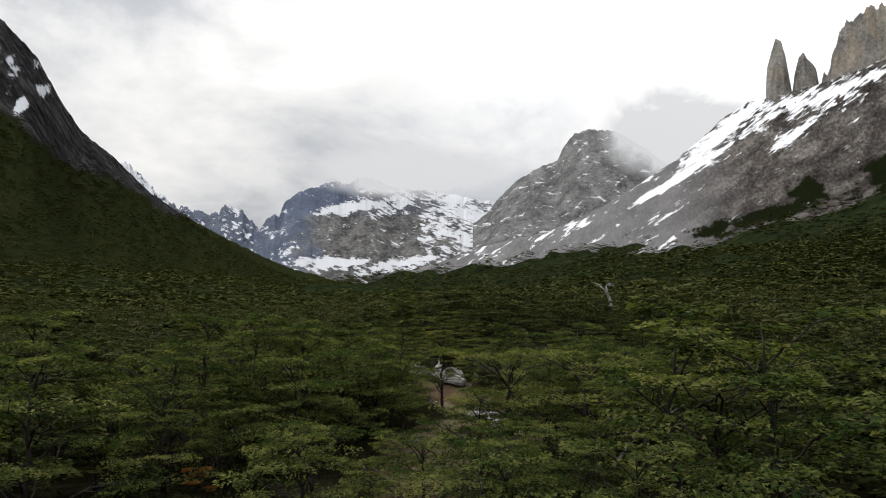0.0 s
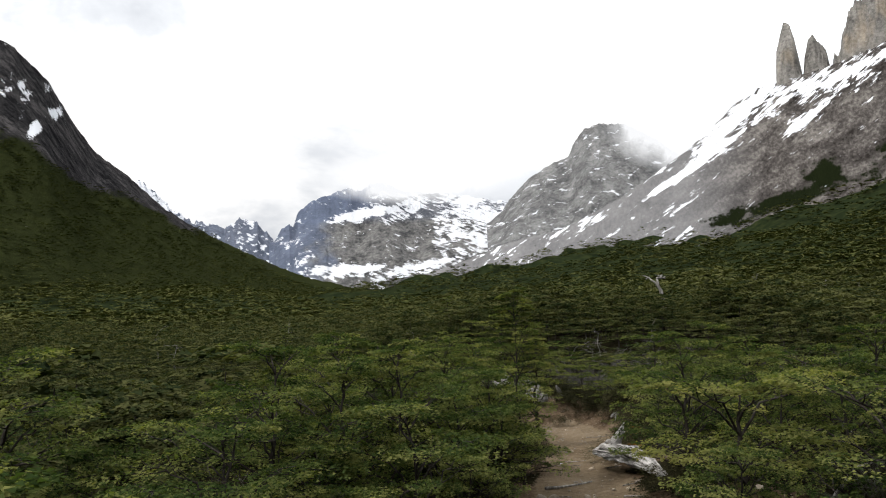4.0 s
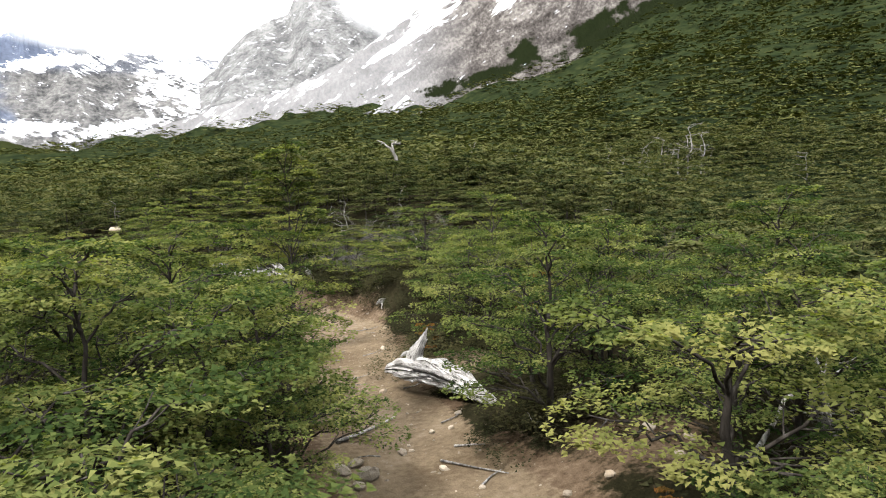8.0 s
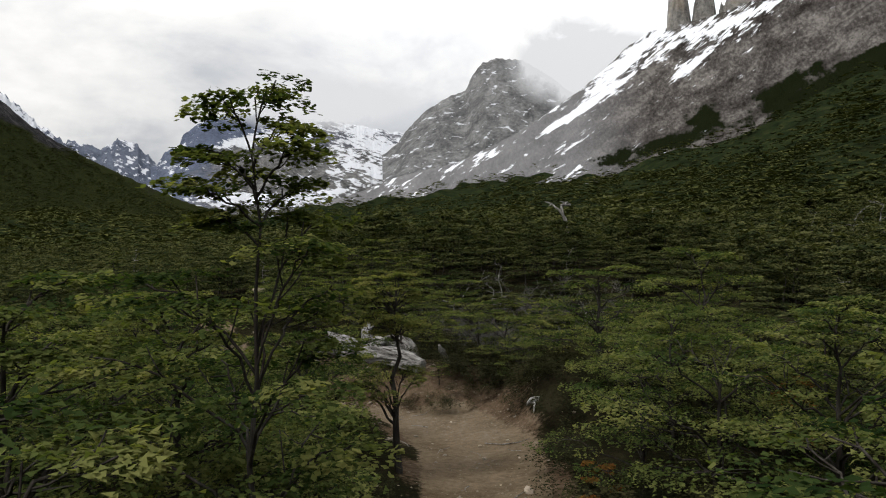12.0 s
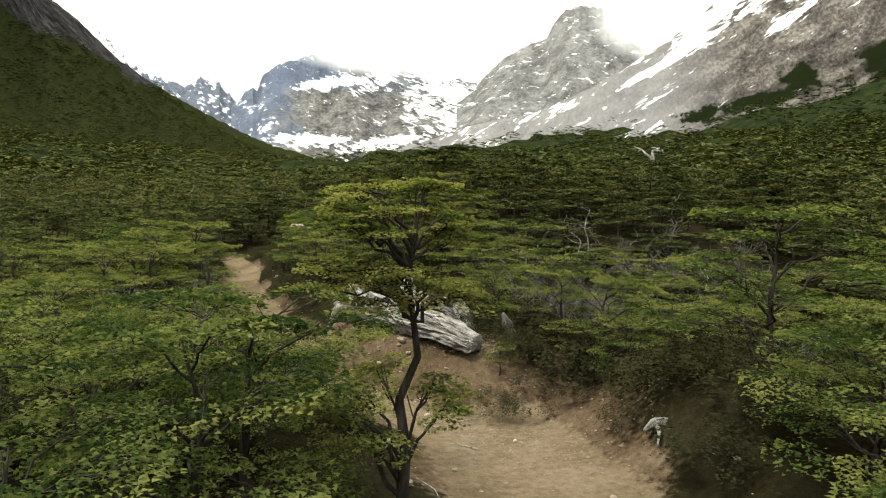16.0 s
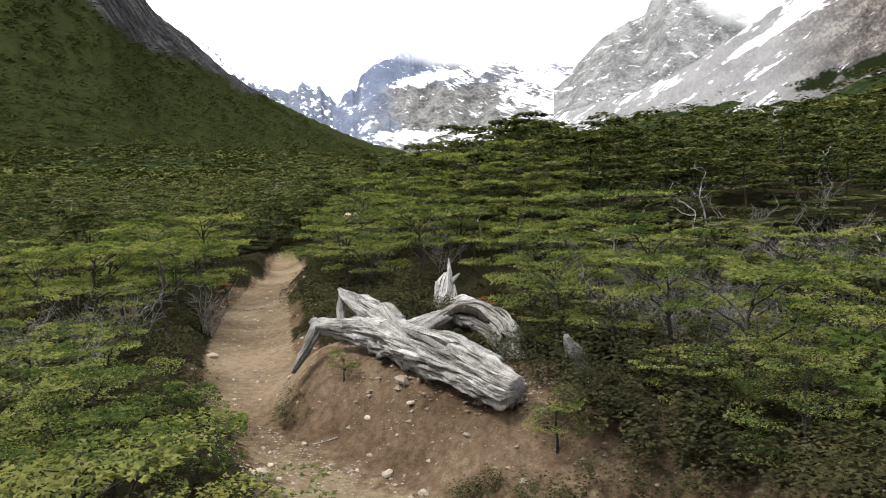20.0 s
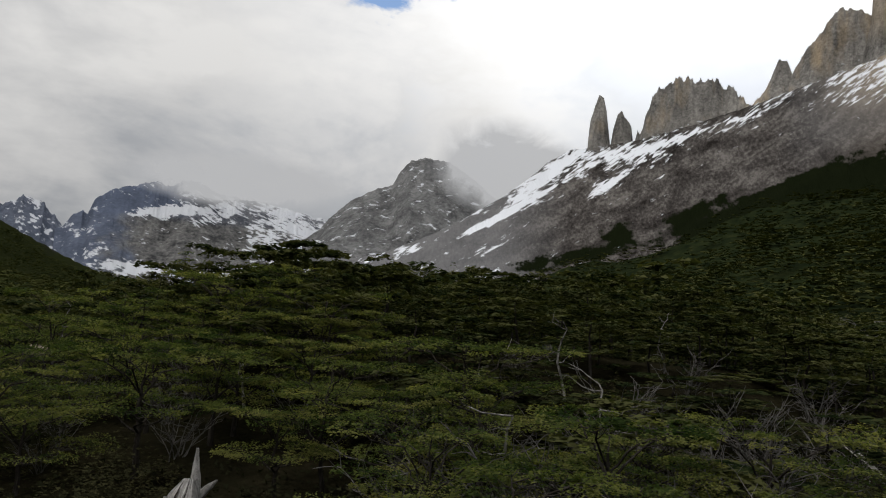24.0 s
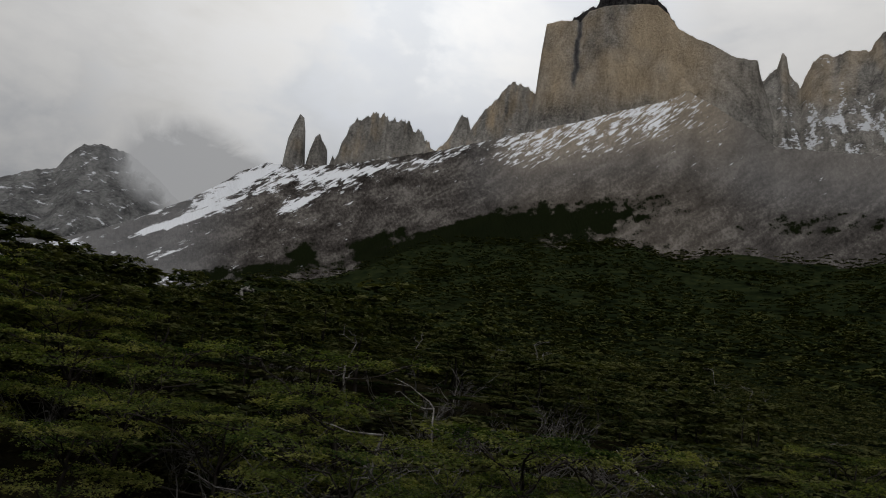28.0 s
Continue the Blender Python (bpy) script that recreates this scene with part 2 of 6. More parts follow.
# the ground: bare trodden soil, heath litter between the shrubs, forest on the slopes
GROUND, nt, p, o = material("ground")
v = obj_vec(nt)
n1, n2, n3 = noise_tex(nt, v, 1.3, 6, 0.6), noise_tex(nt, v, 18, 6, 0.65), noise_tex(nt, v, 95, 4, 0.7)
soil_f = maths(nt, "ADD", maths(nt, "MULTIPLY", n1, 0.45), maths(nt, "ADD", maths(nt, "MULTIPLY", n2, 0.35), maths(nt, "MULTIPLY", n3, 0.2)))
soil = ramp(nt, soil_f, [(0.36, (0.055, 0.038, 0.023)), (0.46, (0.085, 0.064, 0.041)), (0.54, (0.116, 0.089, 0.059)), (0.64, (0.158, 0.130, 0.097))])
bank = ramp(nt, soil_f, [(0.36, (0.024, 0.016, 0.010)), (0.46, (0.052, 0.036, 0.023)), (0.55, (0.086, 0.062, 0.041)), (0.66, (0.140, 0.110, 0.080))])
# litter and slope go near black: shade between the foliage put into their colour
shaded_litter = ramp(nt, soil_f, [(0.35, (0.005, 0.005, 0.003)), (0.5, (0.012, 0.011, 0.006)), (0.65, (0.026, 0.022, 0.013))])
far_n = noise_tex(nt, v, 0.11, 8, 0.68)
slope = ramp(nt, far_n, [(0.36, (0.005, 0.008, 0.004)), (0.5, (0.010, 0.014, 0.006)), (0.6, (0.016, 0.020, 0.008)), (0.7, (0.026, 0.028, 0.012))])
edge = maths(nt, "MULTIPLY", maths(nt, "SUBTRACT", n2, 0.5), 0.9)
trail_a = ramp(nt, maths(nt, "ADD", attribute(nt, "trail"), edge), [(0.35, (0, 0, 0)), (0.62, (1, 1, 1))])
bank_a = ramp(nt, maths(nt, "ADD", attribute(nt, "bank"), edge), [(0.35, (0, 0, 0)), (0.6, (1, 1, 1))])
col = mix_rgb(nt, attribute(nt, "slope"), shaded_litter, slope)
col = mix_rgb(nt, bank_a, col, bank)
col = mix_rgb(nt, trail_a, col, soil)
link(nt, col, p.inputs["Base Color"])
p.inputs["Roughness"].default_value = 0.95
p.inputs["Specular IOR Level"].default_value = 0.0
n4 = noise_tex(nt, v, 7.0, 5, 0.6)
bump(nt, p, maths(nt, "ADD", maths(nt, "MULTIPLY", n4, 1.2), maths(nt, "ADD", maths(nt, "MULTIPLY", n2, 0.8), maths(nt, "MULTIPLY", n3, 0.6))), 0.8, 0.035)


def mountain_material(name, stops, dark, green, metres, lie=35.0, blue=(0.10, 0.12, 0.17), warm=(0.36, 0.29, 0.205), relief=0.9, along_slope=False):
    """Rock with strata and gullies; the attributes snow, tone (share of the colour given as blue), warm (tan stone, and
    sunlight painted on the scree crest) and veg tell where what lies.
    """
    m, nt, p, o = material(name)
    v = obj_vec(nt)
    if along_slope:
        cut, lay = nt.nodes.new("ShaderNodeSeparateXYZ"), nt.nodes.new("ShaderNodeCombineXYZ")
        link(nt, nt.nodes.new("ShaderNodeTexCoord").outputs["UV"], cut.inputs[0])
        link(nt, cut.outputs[0], lay.inputs[0])
        link(nt, cut.outputs[1], lay.inputs[2])
        roll_ = node(nt, "ShaderNodeMapping")
        roll_.inputs["Rotation"].default_value = (0.0, radians(lie), 0.0)
        link(nt, lay.outputs[0], roll_.inputs["Vector"])
        v, lie = roll_.outputs[0], 0.0
    mp = node(nt, "ShaderNodeMapping")
    mp.inputs["Scale"].default_value = (0.45, 1.0, 1.0) if along_slope else (1.0, 1.0, 0.35)
    link(nt, v, mp.inputs["Vector"])
    a = noise_tex(nt, mp.outputs[0], 9.0 / metres, 9, 0.68, 0.4)
    b = noise_tex(nt, v, 45.0 / metres, 7, 0.7)
    c = noise_tex(nt, v, 2.2 / metres, 5, 0.6)
    f = maths(nt, "ADD", maths(nt, "MULTIPLY", a, 0.45), maths(nt, "ADD", maths(nt, "MULTIPLY", b, 0.35), maths(nt, "MULTIPLY", c, 0.2)))
    f = maths(nt, "ADD", maths(nt, "MULTIPLY", maths(nt, "SUBTRACT", f, 0.5), 1.9), 0.5, True)
    rock = ramp(nt, f, stops)
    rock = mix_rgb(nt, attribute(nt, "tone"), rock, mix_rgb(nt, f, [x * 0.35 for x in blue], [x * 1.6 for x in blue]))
    rock = mix_rgb(nt, attribute(nt, "warm"), rock, mix_rgb(nt, f, [x * 0.25 for x in warm], [x * 1.6 for x in warm]))
    vn = maths(nt, "MULTIPLY", maths(nt, "SUBTRACT", b, 0.5), 1.3)
    veg = ramp(nt, maths(nt, "ADD", attribute(nt, "veg"), vn), [(0.4, (0, 0, 0)), (0.6, (1, 1, 1))])
    rock = mix_rgb(nt, veg, rock, mix_rgb(nt, f, dark, green))
    turn = node(nt, "ShaderNodeMapping")
    turn.inputs["Rotation"].default_value = (0.0, radians(lie), 0.0)
    link(nt, v, turn.inputs["Vector"])
    thin = node(nt, "ShaderNodeMapping")
    thin.inputs["Scale"].default_value = (0.22, 0.5, 1.0)
    link(nt, turn.outputs[0], thin.inputs["Vector"])
    lines = noise_tex(nt, thin.outputs[0], 48.0 / metres, 8, 0.66, 0.5)
    sn = maths(nt, "ADD", maths(nt, "MULTIPLY", maths(nt, "SUBTRACT", a, 0.5), 0.5), maths(nt, "MULTIPLY", maths(nt, "SUBTRACT", lines, 0.5), 2.5))
    snow = ramp(nt, maths(nt, "ADD", attribute(nt, "snow"), sn), [(0.43, (0, 0, 0)), (0.60, (1, 1, 1))])
    link(nt, mix_rgb(nt, snow, rock, (0.60, 0.62, 0.66)), p.inputs["Base Color"])
    p.inputs["Roughness"].default_value = 0.9
    p.inputs["Specular IOR Level"].default_value = 0.0
    bump(nt, p, f, relief, metres * 0.05)
    return m


GREY_ROCK = mountain_material("grey_mountain", [(0.36, (0.045, 0.046, 0.048)), (0.5, (0.112, 0.111, 0.110)), (0.64, (0.200, 0.197, 0.192))], (0.012, 0.02, 0.006), (0.06, 0.085, 0.02), 900, -28.0)
DOME_ROCK = mountain_material("dome_mountain", [(0.36, (0.076, 0.077, 0.079)), (0.5, (0.138, 0.139, 0.140)), (0.64, (0.215, 0.216, 0.216))], (0.012, 0.02, 0.006), (0.06, 0.085, 0.02), 700, -20.0)
SCREE = mountain_material("scree", [(0.34, (0.015, 0.013, 0.012)), (0.5, (0.050, 0.045, 0.042)), (0.66, (0.130, 0.121, 0.112))], (0.003, 0.0045, 0.002), (0.009, 0.0115, 0.005), 420, 32.0, (0.125, 0.124, 0.127), relief=0.6, along_slope=True)
# stone kept greyer: the haze in front of the towers is put into this colour
TOWER_ROCK = mountain_material("tower_rock", [(0.32, (0.075, 0.072, 0.068)), (0.5, (0.190, 0.181, 0.168)), (0.68, (0.33, 0.315, 0.29))], (0.02, 0.02, 0.02), (0.05, 0.05, 0.05), 420, 0.0, (0.045, 0.045, 0.05))
LEFT_ROCK = mountain_material("left_mountain", [(0.34, (0.007, 0.007, 0.008)), (0.5, (0.025, 0.024, 0.025)), (0.66, (0.072, 0.068, 0.068))], (0.006, 0.009, 0.004), (0.027, 0.031, 0.011), 150)

# cloud: white wisps, thinning out to nothing
CLOUD, nt, p, o = material("cloud")
uv = nt.nodes.new("ShaderNodeTexCoord")
v = uv.outputs["Object"]
n = noise_tex(nt, v, 0.0045, 7, 0.6, 0.4)
a = maths(nt, "MULTIPLY", attribute(nt, "thick"), maths(nt, "ADD", maths(nt, "MULTIPLY", maths(nt, "SUBTRACT", n, 0.5), 2.6), 0.8))
dens = ramp(nt, a, [(0.06, (0, 0, 0)), (0.80, (0.92, 0.92, 0.92))])
# glow in place of the daylight that a cloud would scatter
em = node(nt, "ShaderNodeEmission", Strength=0.82)
em.inputs["Color"].default_value = (0.97, 0.98, 1.0, 1)
tr = nt.nodes.new("ShaderNodeBsdfTransparent")
mx = node(nt, "ShaderNodeMixShader")
link(nt, dens, mx.inputs[0])
link(nt, tr.outputs[0], mx.inputs[1])
link(nt, em.outputs[0], mx.inputs[2])
link(nt, mx.outputs[0], o.inputs["Surface"])


# ---- numbers: noise, plan of the ground ----
def hash2(ix, iy, seed):
    h = (ix.astype(np.int64) * 374761393 + iy.astype(np.int64) * 668265263 + seed * 974634777) & 0xFFFFFFFF
    h = ((h ^ (h >> 13)) * 1274126177) & 0xFFFFFFFF
    return ((h ^ (h >> 16)) & 0xFFFFFF) / float(0xFFFFFF)


def vnoise(x, y, seed=0):
    ix, iy = np.floor(x), np.floor(y)
    fx, fy = x - ix, y - iy
    fx, fy = fx * fx * fx * (fx * (fx * 6 - 15) + 10), fy * fy * fy * (fy * (fy * 6 - 15) + 10)
    a, b = hash2(ix, iy, seed), hash2(ix + 1, iy, seed)
    c, d = hash2(ix, iy + 1, seed), hash2(ix + 1, iy + 1, seed)
    return (a + (b - a) * fx) * (1 - fy) + (c + (d - c) * fx) * fy - 0.5


def fbm(x, y, octaves=5, seed=0, gain=0.5):
    x, y = np.asarray(x, float), np.asarray(y, float)
    total, amp = np.zeros(np.broadcast(x, y).shape), 1.0
    for k in range(octaves):
        total = total + amp * vnoise(x, y, seed + k)
        x, y, amp = x * 2.03 + 13.7, y * 2.03 - 7.3, amp * gain
    return total


def ridged(x, y, octaves=5, seed=0, gain=0.55):
    x, y = np.asarray(x, float), np.asarray(y, float)
    total, amp = np.zeros(np.broadcast(x, y).shape), 1.0
    for k in range(octaves):
        total = total + amp * (0.5 - np.abs(vnoise(x, y, seed + k)) * 2)
        x, y, amp = x * 2.07 + 5.1, y * 2.07 + 3.3, amp * gain
    return total


def smooth(x, a, b):
    t = np.clip((np.asarray(x, float) - a) / (b - a), 0, 1)
    return t * t * (3 - 2 * t)


TRAIL = np.array([(-0.5, -9), (-0.5, -3), (-0.5, 0.5), (-0.3, 2.5), (-0.1, 4.2), (0.0, 5.5), (0.08, 6.8), (0.30, 8.6), (0.45, 10.2), (0.70, 11.8), (1.10, 13.4),
                  (1.45, 15.2), (1.2, 16.7), (0.30, 17.8), (-0.60, 18.9), (-1.20, 20.3), (-1.75, 22.0), (-2.35, 24.2), (-2.6, 26.0), (-3.4, 28.5)])
TRAIL_HALF = np.array([0.5, 0.5, 0.25, 0.25, 0.28, 0.34, 0.34, 0.6, 0.6, 0.48, 0.52, 0.68, 0.64, 0.5, 0.42, 0.42, 0.42, 0.33, 0.3, 0.3])
MID = np.array((0.5, 12.0))        # the middle of the plan


def to_trail(x, y):
    """Distance to the trail's middle line, and its half width there."""
    x, y = np.asarray(x, float), np.asarray(y, float)
    best, half = np.full(np.broadcast(x, y).shape, 1e9), np.ones(np.broadcast(x, y).shape)
    for (p, q, h0, h1) in zip(TRAIL[:-1], TRAIL[1:], TRAIL_HALF[:-1], TRAIL_HALF[1:]):
        d = q - p
        t = np.clip(((x - p[0]) * d[0] + (y - p[1]) * d[1]) / (d @ d), 0, 1)
        r = np.hypot(x - p[0] - t * d[0], y - p[1] - t * d[1])
        half = np.where(r < best, h0 + (h1 - h0) * t, half)
        best = np.minimum(best, r)
    return best, half


FAR_AZ = [-180, -140, -95, -60, -45, -30, -10, 0, 10, 20, 30, 40, 49, 56, 60, 75, 100, 140, 180]
FAR_EL = [3, 3, 5, 4.5, 3.6, 2.8, 1.6, 2.6, 3.6, 4.8, 6.5, 10.2, 11.6, 11.8, 10.8, 11.0, 10, 5, 3]


def ground_z(x, y):
    x, y = np.asarray(x, float), np.asarray(y, float)
    dx, dy = x - MID[0], y - MID[1]
    r, az = np.hypot(dx, dy) + 1e-6, np.degrees(np.arctan2(dx, dy))
    along = np.interp(y, [-5, 5, 9, 12, 15, 17, 20, 24, 40], [0.1, 0.05, 0.05, -0.1, -0.35, -0.4, -0.35, -0.3, -0.2])
    d, half = to_trail(x, y)
    out = smooth(d, half * 0.75, half * 1.9)
    z = along + out * (0.10 + 0.14 * smooth(y, 13, 17)) - 0.04 * (1 - smooth(d, 0, half))
    z = z + out * 0.16 * np.exp(-((x - 1.3) ** 2 + (y - 18.6) ** 2) / 2.2)
    z = z + out * 0.16 * fbm(x * 0.55, y * 0.55, 4, 11) + 0.014 * fbm(x * 2.3, y * 2.3, 2, 5)
    z = z + out * 0.42 * np.exp(-((x - 2.45) ** 2 + (y - 15.9) ** 2) / 0.6)
    # the earth bank on which the big fallen tree lies
    ax, ay, bx, by = 1.35, 17.62, -0.15, 18.92
    lx, ly = bx - ax, by - ay
    ll = math.hypot(lx, ly)
    t = ((x - ax) * lx + (y - ay) * ly) / ll / ll
    sd = ((x - ax) * ly - (y - ay) * lx) / ll
    w = smooth(sd, -0.46, -0.02) * (1 - smooth(sd, 0.35, 1.1)) * smooth(t, -0.45, 0.02) * (1 - smooth(t, 0.98, 1.25))
    z = z + w * (0.03 - z)
    # a wooded rise ahead and to the right, with a shallow hollow beyond it
    hump = smooth(az, -14, 6) * (1 - smooth(az, 24, 52)) * smooth(r, 7, 15) * (1 - smooth(r, 26, 60))
    z = z + 1.0 * hump
    z = z - 2.0 * smooth(az, 24, 60) * (1 - smooth(az, 110, 150)) * smooth(r, 9, 30) * (1 - smooth(r, 60, 160))
    z = z - 0.5 * (1 - smooth(az, -25, -8)) * smooth(r, 6, 25)
    far = r * np.tan(np.radians(np.interp(az, FAR_AZ, FAR_EL)))
    k = smooth(np.log(r), np.log(25), np.log(900))
    z = z + far * k + smooth(r, 40, 300) * 0.045 * r * fbm(x / 140, y / 140, 4, 21)
    return z


def mesh_object(name, verts, faces, mat, parent=None, smooth_faces=False, attrs=None, uv=None):
    """Links a mesh from arrays of points and of equal faces (three or four corners)."""
    me = bpy.data.meshes.new(name)
    verts, faces = np.asarray(verts, np.float32).reshape(-1, 3), np.asarray(faces, np.int32)
    n, k = faces.shape
    me.vertices.add(len(verts))
    me.vertices.foreach_set("co", verts.ravel())
    me.loops.add(n * k)
    me.loops.foreach_set("vertex_index", faces.ravel())
    me.polygons.add(n)
    me.polygons.foreach_set("loop_start", np.arange(0, n * k, k, dtype=np.int32))
    me.polygons.foreach_set("loop_total", np.full(n, k, np.int32))
    me.polygons.foreach_set("use_smooth", np.full(n, smooth_faces))
    for key, value in (attrs or {}).items():
        a = me.attributes.new(key, "FLOAT", "POINT")
        a.data.foreach_set("value", np.broadcast_to(value, len(verts)).astype(np.float32).ravel())
    if uv is not None:
        layer = me.uv_layers.new(name="uv")
        layer.data.foreach_set("uv", np.asarray(uv, np.float32)[faces.ravel()].ravel())
    me.update(calc_edges=True)
    me.materials.append(mat)
    ob = new(name, me)
    if parent is not None:
        ob.parent = parent
    return ob


def grid_faces(rows, cols, close=False):
    i, j = np.meshgrid(np.arange(rows - 1), np.arange(cols if close else cols - 1), indexing="ij")
    j2 = (j + 1) % cols
    return np.stack([i * cols + j, i * cols + j2, (i + 1) * cols + j2, (i + 1) * cols + j], -1).reshape(-1, 4)


# ---- the ground, one sheet out to the foot of the mountains ----
GAZ = np.radians(np.concatenate([np.linspace(-62, 102, 430, endpoint=False), np.linspace(102, 298, 60, endpoint=False)]))
GR = np.concatenate([[0.02], np.geomspace(0.12, 1600, 225)])
gr, ga = np.meshgrid(GR, GAZ, indexing="ij")
gx, gy = MID[0] + gr * np.sin(ga), MID[1] + gr * np.cos(ga)
gd, gh = to_trail(gx, gy)
trail_mask = 1 - smooth(gd, gh * 0.7, gh * 1.15)
clear = np.exp(-(((gx - 1.5) / 0.9) ** 2 + ((gy - 16.6) / 0.9) ** 2)) + np.exp(-(((gx - 0.2) / 0.75) ** 2 + ((gy - 18.0) / 0.6) ** 2)) + np.exp(-(((gx - 1.2) / 0.7) ** 2 + ((gy - 17.75) / 0.42) ** 2)) + np.exp(-(((gx - 0.55) / 0.6) ** 2 + ((gy - 18.2) / 0.34) ** 2)) + 0.9 * np.exp(-(((gx - 1.75) / 0.5) ** 2 + ((gy - 11.8) / 0.6) ** 2)) + 0.8 * np.exp(-(((gx - 1.6) / 0.6) ** 2 + ((gy - 8.8) / 0.6) ** 2)) + 0.7 * np.exp(-(((gx - 0.7) / 0.4) ** 2 + ((gy - 6.8) / 0.5) ** 2))
bank_mask = np.clip(np.maximum((1 - smooth(gd, gh * 1.05, gh * 1.5)) * np.clip(0.55 + 1.3 * fbm(gx * 1.4, gy * 1.4, 3, 24), 0, 1), clear), 0, 1)
bank_side = np.exp(-(((gx - 0.75) / 0.75) ** 2 + ((gy - 18.05) / 0.42) ** 2)) + np.exp(-(((gx - 1.35) / 0.6) ** 2 + ((gy - 17.6) / 0.45) ** 2)) + np.exp(-(((gx - 0.05) / 0.45) ** 2 + ((gy - 18.55) / 0.3) ** 2))
trail_mask = np.maximum(trail_mask * (1 - np.clip(1.25 * bank_side, 0, 1)), np.exp(-(((gx - 1.82) / 0.34) ** 2 + ((gy - 11.85) / 0.5) ** 2) ** 2))
bank_mask = np.clip(np.maximum(bank_mask, 1.2 * bank_side), 0, 1)
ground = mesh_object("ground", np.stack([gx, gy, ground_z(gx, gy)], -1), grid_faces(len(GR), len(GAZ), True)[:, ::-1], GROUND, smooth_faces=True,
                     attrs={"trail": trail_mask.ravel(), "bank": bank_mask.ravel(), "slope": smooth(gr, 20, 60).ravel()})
tagged(ground, "trodden tan soil trail through dark heath and forested valley floor", "ground", kind="structure")


# ---- mountains: each a flank from its foot to its crest, and its back ----
def polar(az, r, z):
    return np.stack([MID[0] + r * np.sin(np.radians(az)), MID[1] + r * np.cos(np.radians(az)), z], -1)


def flank(name, crest, foot, mat, cols, rows, relief, jag, seed, attrs, label, category="mountain", back=400.0, flute=(1.0, 0.3), curve=1.0):
    """crest, foot: rows of bearing, height angle and distance along the ridge and along its foot."""
    crest, foot = np.array(crest, float), np.array(foot, float)
    az = np.linspace(crest[0, 0], crest[-1, 0], cols)
    ec, rc = np.interp(az, crest[:, 0], crest[:, 1]), np.interp(az, crest[:, 0], crest[:, 2])
    ef, rf = np.interp(az, foot[:, 0], foot[:, 1]), np.interp(az, foot[:, 0], foot[:, 2])
    ec = ec + jag * ridged(az * 1.9, az * 0 + seed, 5, seed)
    s = np.concatenate([np.linspace(0, 1, rows), [1.25, 1.6, 2.0]])
    S, A = np.meshgrid(s, az, indexing="ij")
    up = np.clip(S, 0, 1)
    el = ef + (ec - ef) * up ** curve
    r = rf + (rc - rf) * up
    dist = np.radians(A) * rc.mean()
    height = r * np.tan(np.radians(el))
    u, v = dist / relief * 0.16 * flute[0], height / relief * 0.16 * flute[1]
    n = ridged(u, v, 6, seed + 40) + 0.5 * fbm(u * 3, v * 3, 4, seed + 70)
    shape = np.sin(np.pi * np.clip(up, 0, 1) ** 0.8) * 0.85 + 0.15
    r = r - relief * n * shape
    z = r * np.tan(np.radians(el)) + 1.2
    over = np.clip(S - 1, 0, 1)
    r, z = r + over * back, z * (1 - 0.75 * over ** 1.3)
    data = attrs(A, el, up, u, v)
    full = {k: np.broadcast_to(np.asarray(data.get(k, 0.0), float), A.shape).ravel() for k in ("snow", "tone", "warm", "veg")}
    ob = mesh_object(name, polar(A, r, z), grid_faces(len(s), cols)[:, ::-1], mat, smooth_faces=True, attrs=full, uv=np.stack([dist, np.radians(el) * rc.mean()], -1).reshape(-1, 2))
    return tagged(ob, label, category, kind="structure")


def blob(A, E, a, e, wa, we, tilt=0.0):
    c, s_ = math.cos(radians(tilt)), math.sin(radians(tilt))
    x, y = ((A - a) * c + (E - e) * s_) / wa, (-(A - a) * s_ + (E - e) * c) / we
    return np.exp(-(x * x + y * y))


def massif_attrs(A, E, up, u, v):
    streak = fbm(A * 0.9 + E * 0.9, E * 1.5 - A * 0.9, 3, 301, 0.6)
    ledge = fbm(A * 0.5 + E * 0.1, E * 2.6 - A * 0.5, 3, 302, 0.55)
    snow = 0.26 + 0.20 * smooth(A, -7, 1) * smooth(E, 4.5, 7) + 0.55 * streak + 0.35 * ledge
    cliff = smooth(A + 2.0 * fbm(A * 0.7, E * 1.2, 4, 306), -10.0, -8.0) * (1 - smooth(A + 0.3 * (E - 6), -1.0, 1.5)) * smooth(E, 4.3, 4.9) * (1 - smooth(E, 7.9, 8.4))
    snow = snow - 0.28 * cliff
    B = A + 2.4 * fbm(A * 0.6, E * 1.0, 4, 305)
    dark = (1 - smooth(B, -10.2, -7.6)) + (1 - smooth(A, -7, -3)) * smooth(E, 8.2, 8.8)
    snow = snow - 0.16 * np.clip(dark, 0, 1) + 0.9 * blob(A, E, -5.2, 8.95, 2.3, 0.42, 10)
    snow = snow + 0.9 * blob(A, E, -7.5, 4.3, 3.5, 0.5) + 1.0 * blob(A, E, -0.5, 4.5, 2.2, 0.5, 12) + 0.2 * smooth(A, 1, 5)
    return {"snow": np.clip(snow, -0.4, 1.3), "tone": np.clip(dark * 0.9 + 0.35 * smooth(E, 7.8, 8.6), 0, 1)}


